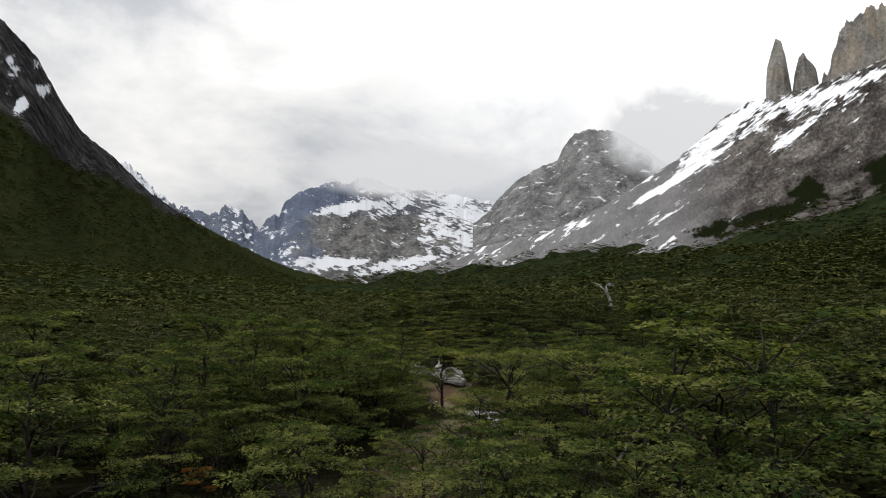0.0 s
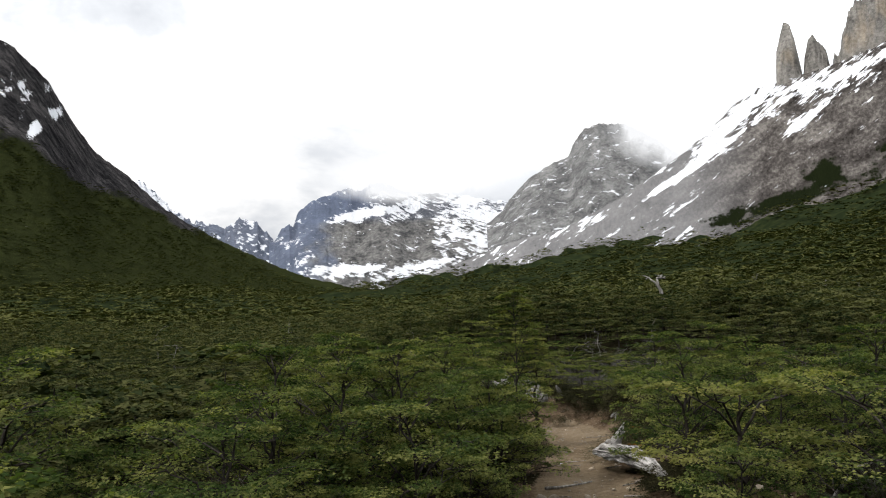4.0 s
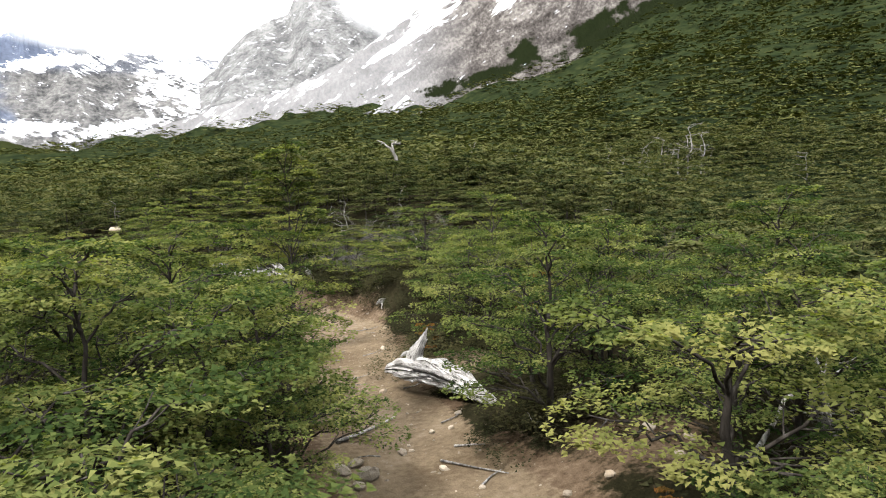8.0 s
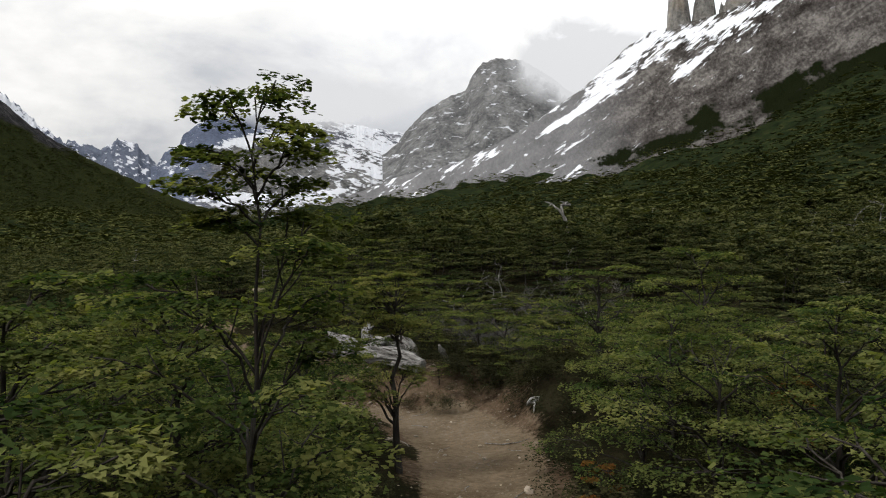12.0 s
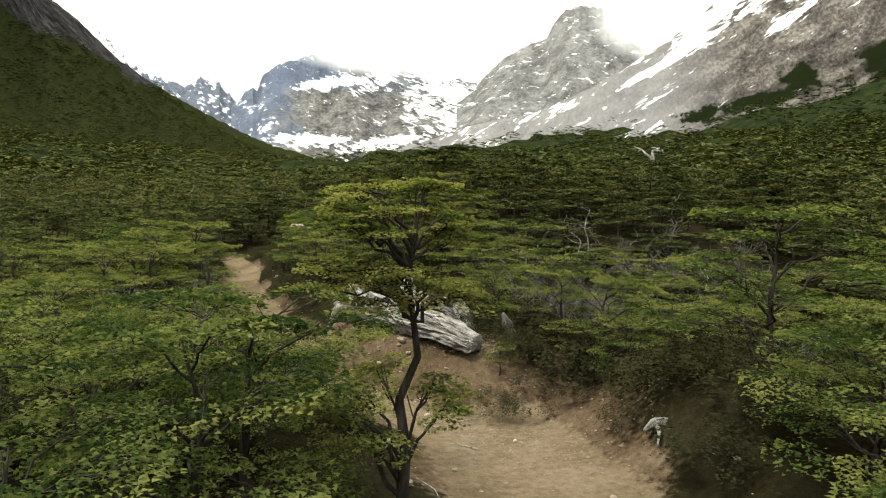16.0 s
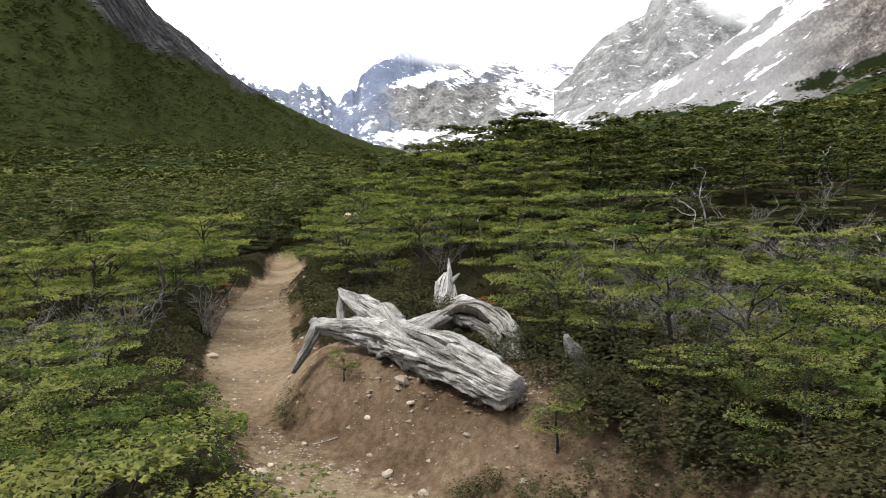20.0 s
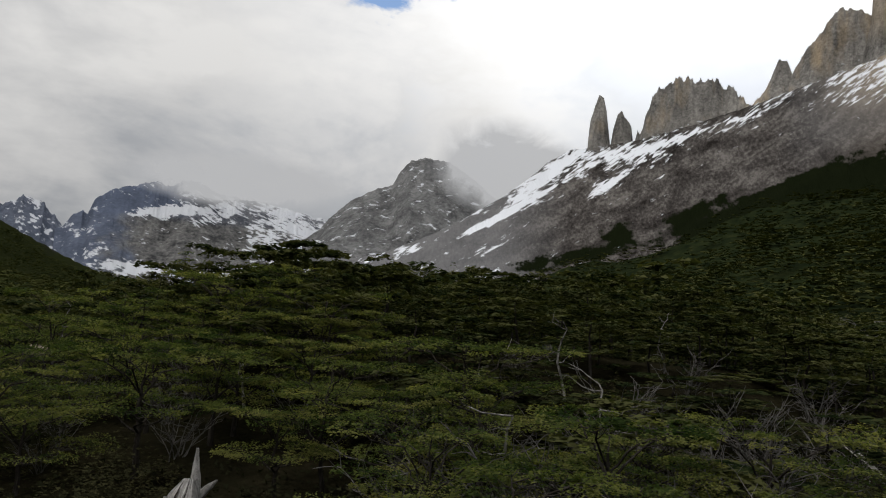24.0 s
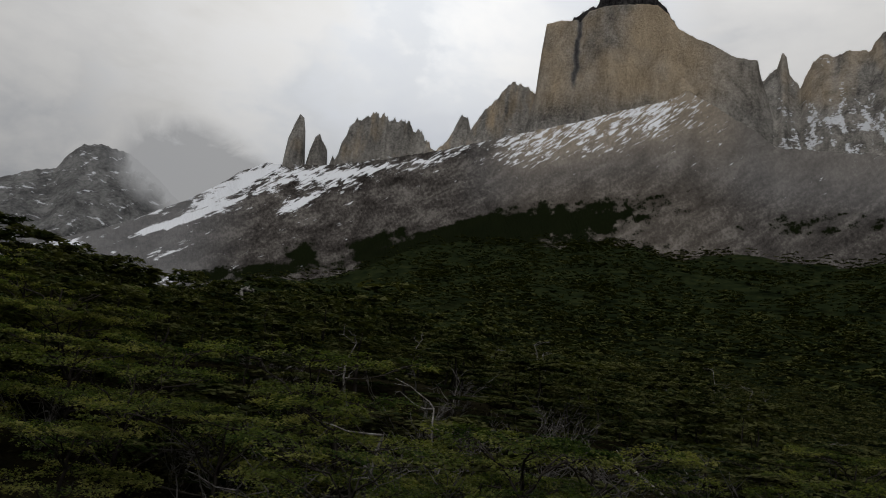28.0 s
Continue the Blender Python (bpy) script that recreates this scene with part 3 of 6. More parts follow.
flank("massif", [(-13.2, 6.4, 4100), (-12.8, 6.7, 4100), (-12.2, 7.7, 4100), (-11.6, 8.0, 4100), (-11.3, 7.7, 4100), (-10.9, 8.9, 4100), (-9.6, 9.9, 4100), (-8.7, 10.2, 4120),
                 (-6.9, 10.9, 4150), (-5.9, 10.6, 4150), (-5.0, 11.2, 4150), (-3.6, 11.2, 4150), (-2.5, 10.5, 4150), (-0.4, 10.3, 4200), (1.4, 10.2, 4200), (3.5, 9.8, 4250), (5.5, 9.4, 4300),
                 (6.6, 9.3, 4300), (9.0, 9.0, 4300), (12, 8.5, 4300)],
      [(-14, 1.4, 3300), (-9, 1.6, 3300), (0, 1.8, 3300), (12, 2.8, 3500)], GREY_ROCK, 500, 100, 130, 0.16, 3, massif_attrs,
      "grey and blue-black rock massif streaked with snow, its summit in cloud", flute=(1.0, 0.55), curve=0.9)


def dome_attrs(A, E, up, u, v):
    wave = E * 0.9 - A * 0.30 + 0.9 * fbm(A * 0.5, E * 0.5, 3, 311)
    line = np.abs(wave - np.round(wave))
    snow = 0.06 + 0.36 * (1 - smooth(line, 0.02, 0.09)) + 0.35 * fbm(A * 0.9 + E, E * 1.2 - A * 0.5, 3, 313)
    snow = snow + 0.40 * (1 - smooth(E - 0.32 * A, 2.0, 3.8)) * (1 - smooth(A, 15, 19))
    return {"snow": np.clip(snow, -0.3, 1.2)}


flank("dome_peak", [(4.5, 7.6, 3500), (5.8, 8.6, 3500), (6.7, 9.8, 3500), (8.3, 11.2, 3500), (10.1, 12.2, 3500), (11.4, 12.6, 3500), (12.0, 13.8, 3500), (12.8, 14.7, 3500), (14.1, 15.0, 3500),
                    (16.0, 14.8, 3500), (18.0, 13.6, 3500), (20.1, 12.0, 3500), (23, 11.0, 3500), (27, 10.5, 3500)],
      [(4, 4.0, 2900), (14, 5.0, 2900), (27, 8.0, 3000)], DOME_ROCK, 320, 90, 110, 0.10, 9, dome_attrs,
      "pale grey rounded rock peak with thin snow ledges, top in cloud", flute=(0.8, 0.8), curve=0.85)


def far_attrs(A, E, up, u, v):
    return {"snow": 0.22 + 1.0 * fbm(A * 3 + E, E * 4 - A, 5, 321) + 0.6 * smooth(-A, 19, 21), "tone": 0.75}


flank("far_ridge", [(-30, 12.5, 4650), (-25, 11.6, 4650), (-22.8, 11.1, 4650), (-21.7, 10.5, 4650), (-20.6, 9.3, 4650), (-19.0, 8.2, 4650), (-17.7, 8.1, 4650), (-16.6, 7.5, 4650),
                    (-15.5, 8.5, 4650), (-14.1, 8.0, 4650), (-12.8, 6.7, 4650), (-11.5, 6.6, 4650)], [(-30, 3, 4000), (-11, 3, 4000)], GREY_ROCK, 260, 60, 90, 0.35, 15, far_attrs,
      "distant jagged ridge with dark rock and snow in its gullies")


def scree_attrs(A, E, up, u, v):
    n = fbm(A * 0.5 + E * 0.6, E * 1.4 - A * 0.8, 3, 331)
    left = 1 - smooth(A, 19, 27)
    crest = smooth(up, 0.55, 0.98)
    snow = 0.52 * blob(A, E, 29.8, 15.7, 3.8, 0.9, 10) + 0.22 * smooth(up, 0.5, 0.95) * smooth(A, 16, 20) * (1 - smooth(A, 30, 40)) + 0.9 * blob(A, E, 29.2, 13.5, 2.0, 0.32, 33) + 1.0 * blob(A, E, 21.6, 11.3, 4.6, 0.2, 31)
    snow = snow + 0.9 * blob(A, E, 24.6, 14.4, 3.0, 0.4, 38) + 0.6 * blob(A, E, 34.5, 17.0, 2.6, 0.25, 20) + 0.55 * blob(A, E, 40, 18.6, 4.0, 0.5, 24)
    snow = snow + left * (0.07 + 0.16 * crest + 0.75 * fbm(A * 0.4, (E - 0.62 * A) * 2.2, 3, 339)) + crest * 0.48 * smooth(A, 42, 47) * (1 - smooth(A, 58, 66)) + 0.25 * n
    veg = 0.9 * blob(A, E, 26.5, 7.6, 5.5, 0.75, 14) + 0.95 * blob(A, E, 29.8, 9.6, 1.1, 0.9, 40) + 1.0 * blob(A, E, 52, 14.6, 6.5, 1.6, 10) + 0.5 * (1 - smooth(up, 0.0, 0.16))
    veg = veg + 1.0 * smooth(A, 32, 36) * (1 - smooth(A, 45, 51)) * (1 - smooth(up, 0.26, 0.42))
    veg = veg + 0.8 * blob(A, E, 36, 11.5, 3.5, 0.5, 26) + 0.7 * blob(A, E, 43, 13.6, 4.0, 0.4, 22)
    veg = veg + 0.55 * fbm(A * 1.3, E * 2.0 - A * 0.4, 4, 335) + 0.5 * blob(A, E, 70, 14.5, 6, 1.2)
    # warm along the crest: sunlight on this stretch is put into the rock colour
    return {"snow": np.clip(snow - 0.25 * (A > 35) * (1 - smooth(up, 0.45, 0.6)), -0.4, 1.3), "veg": np.clip(veg, -0.3, 1.0), "warm": (0.08 + 0.40 * crest) * smooth(A, 43, 49) * (1 - 0.8 * smooth(A, 61, 66)), "tone": np.maximum(0.9 * left, (0.12 + 0.6 * smooth(up, 0.35, 0.8)) * smooth(A, 41, 47))}


flank("scree_slope", [(-2, 3.4, 2600), (1.8, 4.4, 2600), (6, 5.9, 2600), (11, 7.0, 2600), (15.7, 9.2, 2600), (20.1, 11.9, 2600), (22.3, 13.5, 2600), (24.4, 15.3, 2550), (26.2, 16.2, 2500),
                      (31, 16.8, 2450), (35, 17.8, 2400), (40.4, 19.3, 2350), (47.5, 21.3, 2300), (50.8, 22.1, 2250), (55.4, 23.3, 2200), (59.0, 24.0, 2150), (60.5, 24.7, 2150), (62.6, 23.5, 2150),
                      (65.6, 21.6, 2150), (67.2, 20.3, 2150), (69.9, 19.9, 2150), (74.6, 19.2, 2100), (85, 18, 2000), (100, 15, 1900)],
      [(-2, 1.0, 1300), (6, 2.0, 1100), (16, 3.2, 950), (26, 4.6, 900), (34, 6.6, 880), (42, 9.5, 860), (50, 12.0, 860), (57, 12.6, 860), (62, 11.0, 860), (75, 10.5, 860), (100, 9, 860)],
      SCREE, 720, 115, 60, 0.10, 21, scree_attrs, "brown-grey scree slope with dark bush gullies and old snow strips", "slope", flute=(1.0, 0.35))


def warm_attrs(amount, seed):
    def f(A, E, up, u, v):
        n = fbm(A * 1.4, E * 0.5, 4, seed)
        return {"warm": np.clip(amount + 1.1 * n, 0, 1) * smooth(up, 0.1, 0.5), "snow": 0.25 * (1 - smooth(up, 0.05, 0.4)) + 0.5 * fbm(A * 4, E * 5, 4, seed + 3) * (1 - smooth(up, 0.1, 0.6)),
                "tone": 0.0}
    return f


# warm held low on both needles to paint in the haze
flank("rock_tower", [(27.35, 16.6, 2500), (27.5, 18.4, 2500), (27.85, 19.6, 2500), (28.15, 20.4, 2500), (28.55, 20.1, 2500), (28.8, 19.2, 2500), (29.2, 16.2, 2500)], [(27, 15.5, 2440), (29.3, 15.7, 2440)],
      TOWER_ROCK, 60, 60, 14, 0.12, 33, warm_attrs(-0.35, 351), "slender grey-brown rock needle above the snow", "rock tower", 90, (1.5, 0.15))
flank("rock_tower", [(29.15, 16.3, 2510), (29.35, 17.6, 2510), (29.7, 18.9, 2510), (30.0, 19.2, 2510), (30.3, 18.6, 2510), (30.8, 18.0, 2510), (31.05, 16.3, 2510)], [(29, 15.7, 2450), (31.1, 15.9, 2450)],
      TOWER_ROCK, 60, 60, 14, 0.15, 35, warm_attrs(-0.35, 353), "blunt grey-brown rock needle above the snow", "rock tower", 90, (1.5, 0.15))
flank("rock_wall", [(30.9, 16.6, 2500), (31.6, 17.8, 2500), (32.5, 20.3, 2500), (33.4, 21.0, 2500), (34.4, 21.6, 2500), (35.3, 21.1, 2500), (36.3, 21.4, 2500), (37.4, 20.8, 2500), (37.7, 20.2, 2500), (38.3, 20.4, 2500), (39.1, 19.7, 2500), (39.8, 18.9, 2500)],
      [(30.8, 16.0, 2420), (40, 18.2, 2420)], TOWER_ROCK, 200, 70, 26, 0.55, 37, warm_attrs(-0.15, 355), "broad ragged tan rock wall above the snow", "rock tower", 150, (1.3, 0.12))
flank("rock_tower", [(39.6, 18.9, 2480), (40.7, 20.0, 2480), (41.3, 21.3, 2480), (41.7, 22.2, 2480), (42.3, 22.1, 2480), (42.6, 21.2, 2480), (43.0, 20.4, 2480)], [(39.4, 18.0, 2420), (43.2, 19.0, 2420)],
      TOWER_ROCK, 70, 50, 14, 0.15, 41, warm_attrs(0.1, 357), "small tan rock needle on the crest", "rock tower", 90, (1.5, 0.15))
flank("rock_tower", [(42.4, 20.6, 2470), (43.7, 22.7, 2470), (44.8, 23.9, 2470), (45.9, 25.1, 2470), (46.6, 24.9, 2470), (47.3, 24.7, 2470), (48.2, 23.9, 2470), (48.8, 21.5, 2470)], [(42.2, 19.2, 2400), (49, 20.6, 2400)],
      TOWER_ROCK, 120, 60, 18, 0.25, 43, warm_attrs(0.25, 359), "pointed tan rock peak beside the great wall", "rock tower", 120, (1.4, 0.12))


def castle_attrs(A, E, up, u, v):
    n = fbm(A * 0.35, E * 0.35, 4, 361)
    crack = np.exp(-((A - 51.2 + 0.25 * fbm(E * 1.2, E * 0, 3, 362)) / 0.22) ** 2) * smooth(E, 24.5, 26)
    return {"warm": np.clip(0.62 + 0.9 * n, 0, 1) * smooth(E, 22, 25) * (1 - 0.75 * smooth(A, 60, 64)) - crack, "tone": np.clip(crack, 0, 1) * 0.9, "snow": -0.3}


flank("great_rock_wall", [(47.2, 21.0, 2420), (47.9, 24.2, 2420), (48.15, 27.5, 2420), (48.4, 29.6, 2420), (49.5, 29.9, 2420), (51.1, 30.0, 2420), (51.3, 29.8, 2420), (52.0, 30.6, 2420), (53.5, 31.0, 2420), (56, 31.1, 2420), (57.8, 31.0, 2420),
                          (58.8, 30.2, 2420), (59.6, 29.2, 2420), (61, 28.5, 2420), (62.4, 27.9, 2430), (64.2, 26.9, 2440), (65.8, 26.6, 2450), (66.0, 25.6, 2450), (67, 22.5, 2450)],
      [(47, 20.2, 2330), (55, 22.0, 2310), (61, 23.0, 2300), (67, 19.5, 2330)], TOWER_ROCK, 300, 80, 30, 0.06, 47, castle_attrs,
      "huge sheer tan rock wall with a dark vertical crack", "cliff", 260, (0.45, 0.3))
flank("dark_rock_cap", [(50.6, 30.0, 2470), (51.6, 30.5, 2470), (52.6, 31.0, 2470), (53.3, 31.8, 2470), (54.2, 32.6, 2470), (54.9, 32.9, 2470), (55.5, 32.4, 2470), (56.5, 32.6, 2470), (57.1, 31.9, 2470), (57.8, 31.2, 2470), (58.8, 30.3, 2470), (59.3, 29.6, 2470)],
      [(50, 28.8, 2450), (60, 28.6, 2450)], LEFT_ROCK, 140, 30, 14, 0.35, 51, lambda A, E, up, u, v: {"snow": -0.4, "veg": -0.5},
      "black slate cap on top of the great rock wall", "cliff", 160, (1.0, 0.4))


def cliffs_attrs(A, E, up, u, v):
    return {"warm": np.clip(0.35 + 1.2 * fbm(A * 0.6, E * 0.25, 4, 371), 0, 1) * smooth(E, 22.5, 24), "snow": 0.22 + 1.15 * fbm(A * 2.4 + E * 0.5, E * 1.5, 5, 372) - 0.5 * smooth(E, 22.0, 24.5)}


flank("side_cliffs", [(64.5, 24.5, 2900), (66.2, 25.2, 2900), (67.2, 25.9, 2900), (67.6, 26.9, 2900), (67.9, 26.8, 2900), (68.1, 25.6, 2900), (68.9, 24.4, 2900), (69.7, 25.9, 2900), (70.3, 26.4, 2900), (72.6, 26.5, 2900), (73.6, 26.3, 2900),
                      (74.2, 27.3, 2900), (76, 28.3, 2900), (80, 27.5, 2900), (86, 24, 2900), (95, 20, 2900)], [(64, 18, 2500), (75, 17.5, 2500), (95, 15, 2500)],
      TOWER_ROCK, 260, 90, 55, 0.25, 55, cliffs_attrs, "grey-brown fluted cliffs with snow on their ledges", "cliff", 300, (1.2, 0.2))


def left_attrs(A, E, up, u, v):
    line = np.interp(A, [-75, -45, -38, -34, -31, -28.7, -25.8, -22.5, -18, -10], [15.5, 15.5, 15.0, 14.8, 13.6, 12.0, 10.4, 9.4, 7.2, 3.8])
    n = fbm(A * 0.5, E * 0.7, 5, 381)
    snow = 1.3 * (fbm(A * 1.1 + E * 0.4, E * 1.3 - A * 0.5, 4, 383) - 0.16) * smooth(E, 13.5, 16) + 0.8 * blob(A, E, -37.5, 14.6, 1.6, 0.5, -25) + 0.9 * blob(A, E, -30.0, 14.6, 0.8, 0.35, 50)
    return {"veg": np.clip(0.5 + (line - E) * 0.55 + 0.8 * n, -0.6, 1.1), "snow": np.clip(snow * 2.2 - 0.1, -0.5, 1.2)}


flank("wooded_mountain", [(-80, 12, 1000), (-60, 16, 1000), (-46, 18.6, 1050), (-40, 20.5, 1100), (-35, 21.2, 1150), (-31.5, 20.0, 1200), (-29.2, 18.0, 1250), (-27.2, 14.8, 1300), (-25.9, 13.1, 1350), (-23.6, 11.5, 1400), (-22.5, 10.5, 1420),
                         (-20.8, 9.0, 1450), (-17.7, 7.1, 1550), (-15, 5.8, 1650), (-12.2, 4.5, 1800), (-9.9, 3.6, 2000), (-7, 2.9, 2300), (-3, 2.2, 2500)],
      [(-80, 0.3, 170), (-40, 0.4, 170), (-25, 0.6, 190), (-12, 0.8, 260), (-3, 1.0, 500)], LEFT_ROCK, 420, 120, 30, 0.14, 61, left_attrs,
      "steep dark mountain, forest below and black rock with snow above", "mountain", 500, (1.0, 0.4))


# closing hills behind the walker
flank("rear_hills", [(100, 12, 1500), (130, 8, 1500), (165, 6, 1500), (200, 7, 1500), (240, 10, 1300), (282, 12, 1000)], [(100, 2, 700), (190, 1, 700), (282, 1, 300)], LEFT_ROCK, 160, 30, 22, 0.2, 67,
      lambda A, E, up, u, v: {"veg": 0.8}, "low wooded hills that close the valley", "mountain", 400)


# ---- cloud resting on the summits ----
def cloud_bank(a0, a1, e0, e1, r, lean=0.0, peak=1.0):
    a, e = np.linspace(a0, a1, 60), np.linspace(e0, e1, 40)
    E, A = np.meshgrid(e, a, indexing="ij")
    x, y = (A - (a0 + a1) / 2) / (a1 - a0) * 2, (E - (e0 + e1) / 2) / (e1 - e0) * 2
    rr = r - 60 * (1 - x * x) * (1 - y * y) + 25 * fbm(A, E, 3, 77)
    EE = E + lean * (A - (a0 + a1) / 2)
    thick = peak * smooth(1 - np.sqrt(x * x + y * y), 0.0, 0.8)
    ob = mesh_object("cloud", polar(A, rr, rr * np.tan(np.radians(EE))), grid_faces(40, 60), CLOUD, smooth_faces=True, attrs={"thick": thick.ravel()})
    ob.visible_shadow = False
    return tagged(ob, "soft grey-white cloud wrapped round a mountain summit", "cloud", kind="structure")


cloud_bank(-11.5, 10, 9.0, 14.5, 3950, 0.0, 1.5)
cloud_bank(13.0, 29, 9.5, 19.5, 3250, -0.12, 1.6)


# ---- building blocks for plants, wood and stones ----
def tube(points, radii, sides=6, seed=0, rough=0.0, cap=True):
    """A tapered tube: vertices, quads and uv (u along in metres, v round)."""
    P, R = np.asarray(points, float), np.asarray(radii, float)
    n = len(P)
    tan = np.gradient(P, axis=0)
    tan /= np.linalg.norm(tan, axis=1, keepdims=True) + 1e-9
    ref = np.array([0.0, 0.0, 1.0]) if abs(tan[:, 2]).mean() < 0.8 else np.array([1.0, 0.0, 0.0])
    a = np.cross(tan, ref)
    a /= np.linalg.norm(a, axis=1, keepdims=True) + 1e-9
    b = np.cross(tan, a)
    ang = np.linspace(0, 2 * np.pi, sides, endpoint=False)
    length = np.concatenate([[0], np.cumsum(np.linalg.norm(np.diff(P, axis=0), axis=1))])
    rr = R[:, None] * np.ones(sides)
    if rough:
        k = ang[None, :] * 2.2 + seed * 3.1
        rr = rr * (1 + rough * (1.0 * fbm(length[:, None] * 2.6 + 0 * k, k * 0.8, 3, seed) + 1.1 * fbm(length[:, None] * 4.0 + 0 * k, k * 2.6, 3, seed + 9, 0.65)))
    V = P[:, None, :] + rr[..., None] * (np.cos(ang)[None, :, None] * a[:, None, :] + np.sin(ang)[None, :, None] * b[:, None, :])
    F = grid_faces(n, sides, True)
    uv = np.stack([np.broadcast_to(length[:, None], (n, sides)), np.broadcast_to(ang[None, :] / (2 * np.pi), (n, sides))], -1).reshape(-1, 2)
    V = V.reshape(-1, 3)
    if cap:
        V = np.concatenate([V, P[:1], P[-1:]])
        uv = np.concatenate([uv, [[0, 0.5]], [[length[-1], 0.5]]])
        s = np.arange(sides)
        e = (s + 1) % sides
        c0, c1, last = len(V) - 2, len(V) - 1, (n - 1) * sides
        F = np.concatenate([F, np.stack([e, s, np.full(sides, c0), np.full(sides, c0)], -1)[:, [0, 1, 2, 3]], np.stack([last + s, last + e, np.full(sides, c1), np.full(sides, c1)], -1)])
    return V, F, uv


def join(parts):
    """One set of arrays out of several; caps are cut to clean quads."""
    V, F, U, k = [], [], [], 0
    for v, f, u in parts:
        V.append(v)
        F.append(f + k)
        U.append(u)
        k += len(v)
    return np.concatenate(V), np.concatenate(F), np.concatenate(U)


def part(name, arrays, mat, parent=None, label="", smooth_faces=True):
    v, f, u = arrays
    tri = np.concatenate([f[:, [0, 1, 2]], f[:, [0, 2, 3]]])
    tri = tri[tri[:, 1] != tri[:, 2]]
    tri = tri[tri[:, 0] != tri[:, 2]]
    ob = mesh_object(name, v, tri, mat, parent, smooth_faces, uv=u)
    return tagged(ob, label) if label else ob


def bend(p, q, n, wob, rng, sag=0.0):
    t = np.linspace(0, 1, n)[:, None]
    base = np.asarray(p) * (1 - t) + np.asarray(q) * t
    w = np.cumsum(rng.normal(0, wob, (n, 3)), axis=0)
    w -= t * w[-1] + (1 - t) * w[0]
    base = base + w
    base[:, 2] += sag * np.sin(np.pi * t[:, 0])
    return base


def leaf_quads(C, phi, size, rng, tilt=0.34, corners=4):
    """Small pointed leaves at the places C, heading phi: four or three corners each."""
    n = len(C)
    l, w = size * rng.uniform(0.7, 1.3, n), size * rng.uniform(0.5, 0.95, n)
    dz, roll = rng.normal(-0.12, tilt * 0.6, n), rng.normal(0, tilt, n)
    d = np.stack([np.sin(phi) * np.cos(dz), np.cos(phi) * np.cos(dz), np.sin(dz)], -1)
    s = np.stack([np.cos(phi) * np.cos(roll), -np.sin(phi) * np.cos(roll), np.sin(roll)], -1)
    V = np.stack([C - d * l[:, None] * 0.5, C + s * w[:, None] * 0.5 + d * l[:, None] * 0.08, C + d * l[:, None] * 0.5, C - s * w[:, None] * 0.5 + d * l[:, None] * 0.08], 1)
    if corners == 3:
        V = np.stack([V[:, 2], V[:, 1] - d * l[:, None] * 0.4, V[:, 3] - d * l[:, None] * 0.4], 1)
    return V.reshape(-1, 3), np.arange(corners * n).reshape(-1, corners)


def spray(c, az, a, n, size, rng, twigs=15, flat=0.04, tilt=0.3, corners=4):
    """A flat fan of leafy twigs round the end of a branch, each fan with a slant of its own."""
    k = rng.integers(0, twigs, n)
    head = az + rng.uniform(-1.9, 1.9, twigs)[k]
    reach = a * rng.uniform(0.65, 1.25, twigs)[k]
    t = np.sqrt(rng.uniform(0, 1, n))
    side = rng.normal(0, 0.10, n) * a
    start = np.asarray(c) - 0.35 * a * np.array([math.sin(az), math.cos(az), 0])
    dx, dy = np.sin(head) * reach * t + np.cos(head) * side, np.cos(head) * reach * t - np.sin(head) * side
    up = rng.normal(0, 0.09, 2)
    C = start + np.stack([dx, dy, dx * up[0] + dy * up[1] + rng.normal(0, flat * a, n) + a * (0.10 * t - 0.24 * t * t) + rng.uniform(-0.08, 0.08, twigs)[k] * a * t], -1)
    return leaf_quads(C, head + rng.choice([-0.8, 0.8], n) + rng.normal(0, 0.3, n), size, rng, tilt, corners)


def frond(c, az, a, n, leaf, rng, tilt=0.25, corners=4):
    """A flat leafy spray at the end of a branch: side twigs on both sides of a middle rib, leaves along them."""
    rows = 6
    k = rng.integers(0, rows, n)
    u = (k + 0.5) / rows + rng.normal(0, 0.035, n)
    hand = rng.choice([-1.0, 1.0], n)
    w = np.sqrt(rng.uniform(0, 1, n))
    wide = 0.62 * a * (1 - 0.75 * np.abs(1.9 * u - 0.75) ** 1.7) * rng.uniform(0.6, 1.25, rows)[k]
    fwd, out_ = (u - 0.40) * a + 0.45 * w * wide, hand * w * wide
    d, e = np.array([math.sin(az), math.cos(az)]), np.array([math.cos(az), -math.sin(az)])
    lean_ = rng.normal(0, 0.10, 2)
    z = lean_[0] * fwd + lean_[1] * out_ - 0.16 * (fwd ** 2 + 1.5 * out_ ** 2) / a + rng.normal(0, 0.04 * a, n)
    C = np.stack([c[0] + fwd * d[0] + out_ * e[0], c[1] + fwd * d[1] + out_ * e[1], c[2] + z], -1)
    v, f = leaf_quads(C, az + hand * 0.85 + rng.normal(0, 0.35, n), leaf, rng, tilt, corners)
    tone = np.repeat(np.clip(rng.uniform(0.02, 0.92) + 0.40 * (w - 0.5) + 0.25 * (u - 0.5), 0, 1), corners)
    return v, f, tone


def curve3(p, q, r, n, wob, rng):
    """A crooked limb from p past q to r."""
    t = np.linspace(0, 1, n)[:, None]
    base = np.asarray(p) * (1 - t) ** 2 + 2 * np.asarray(q) * t * (1 - t) + np.asarray(r) * t * t
    w = rng.normal(0, wob, (n, 3)) * np.sin(np.pi * t) ** 0.5
    return base + w


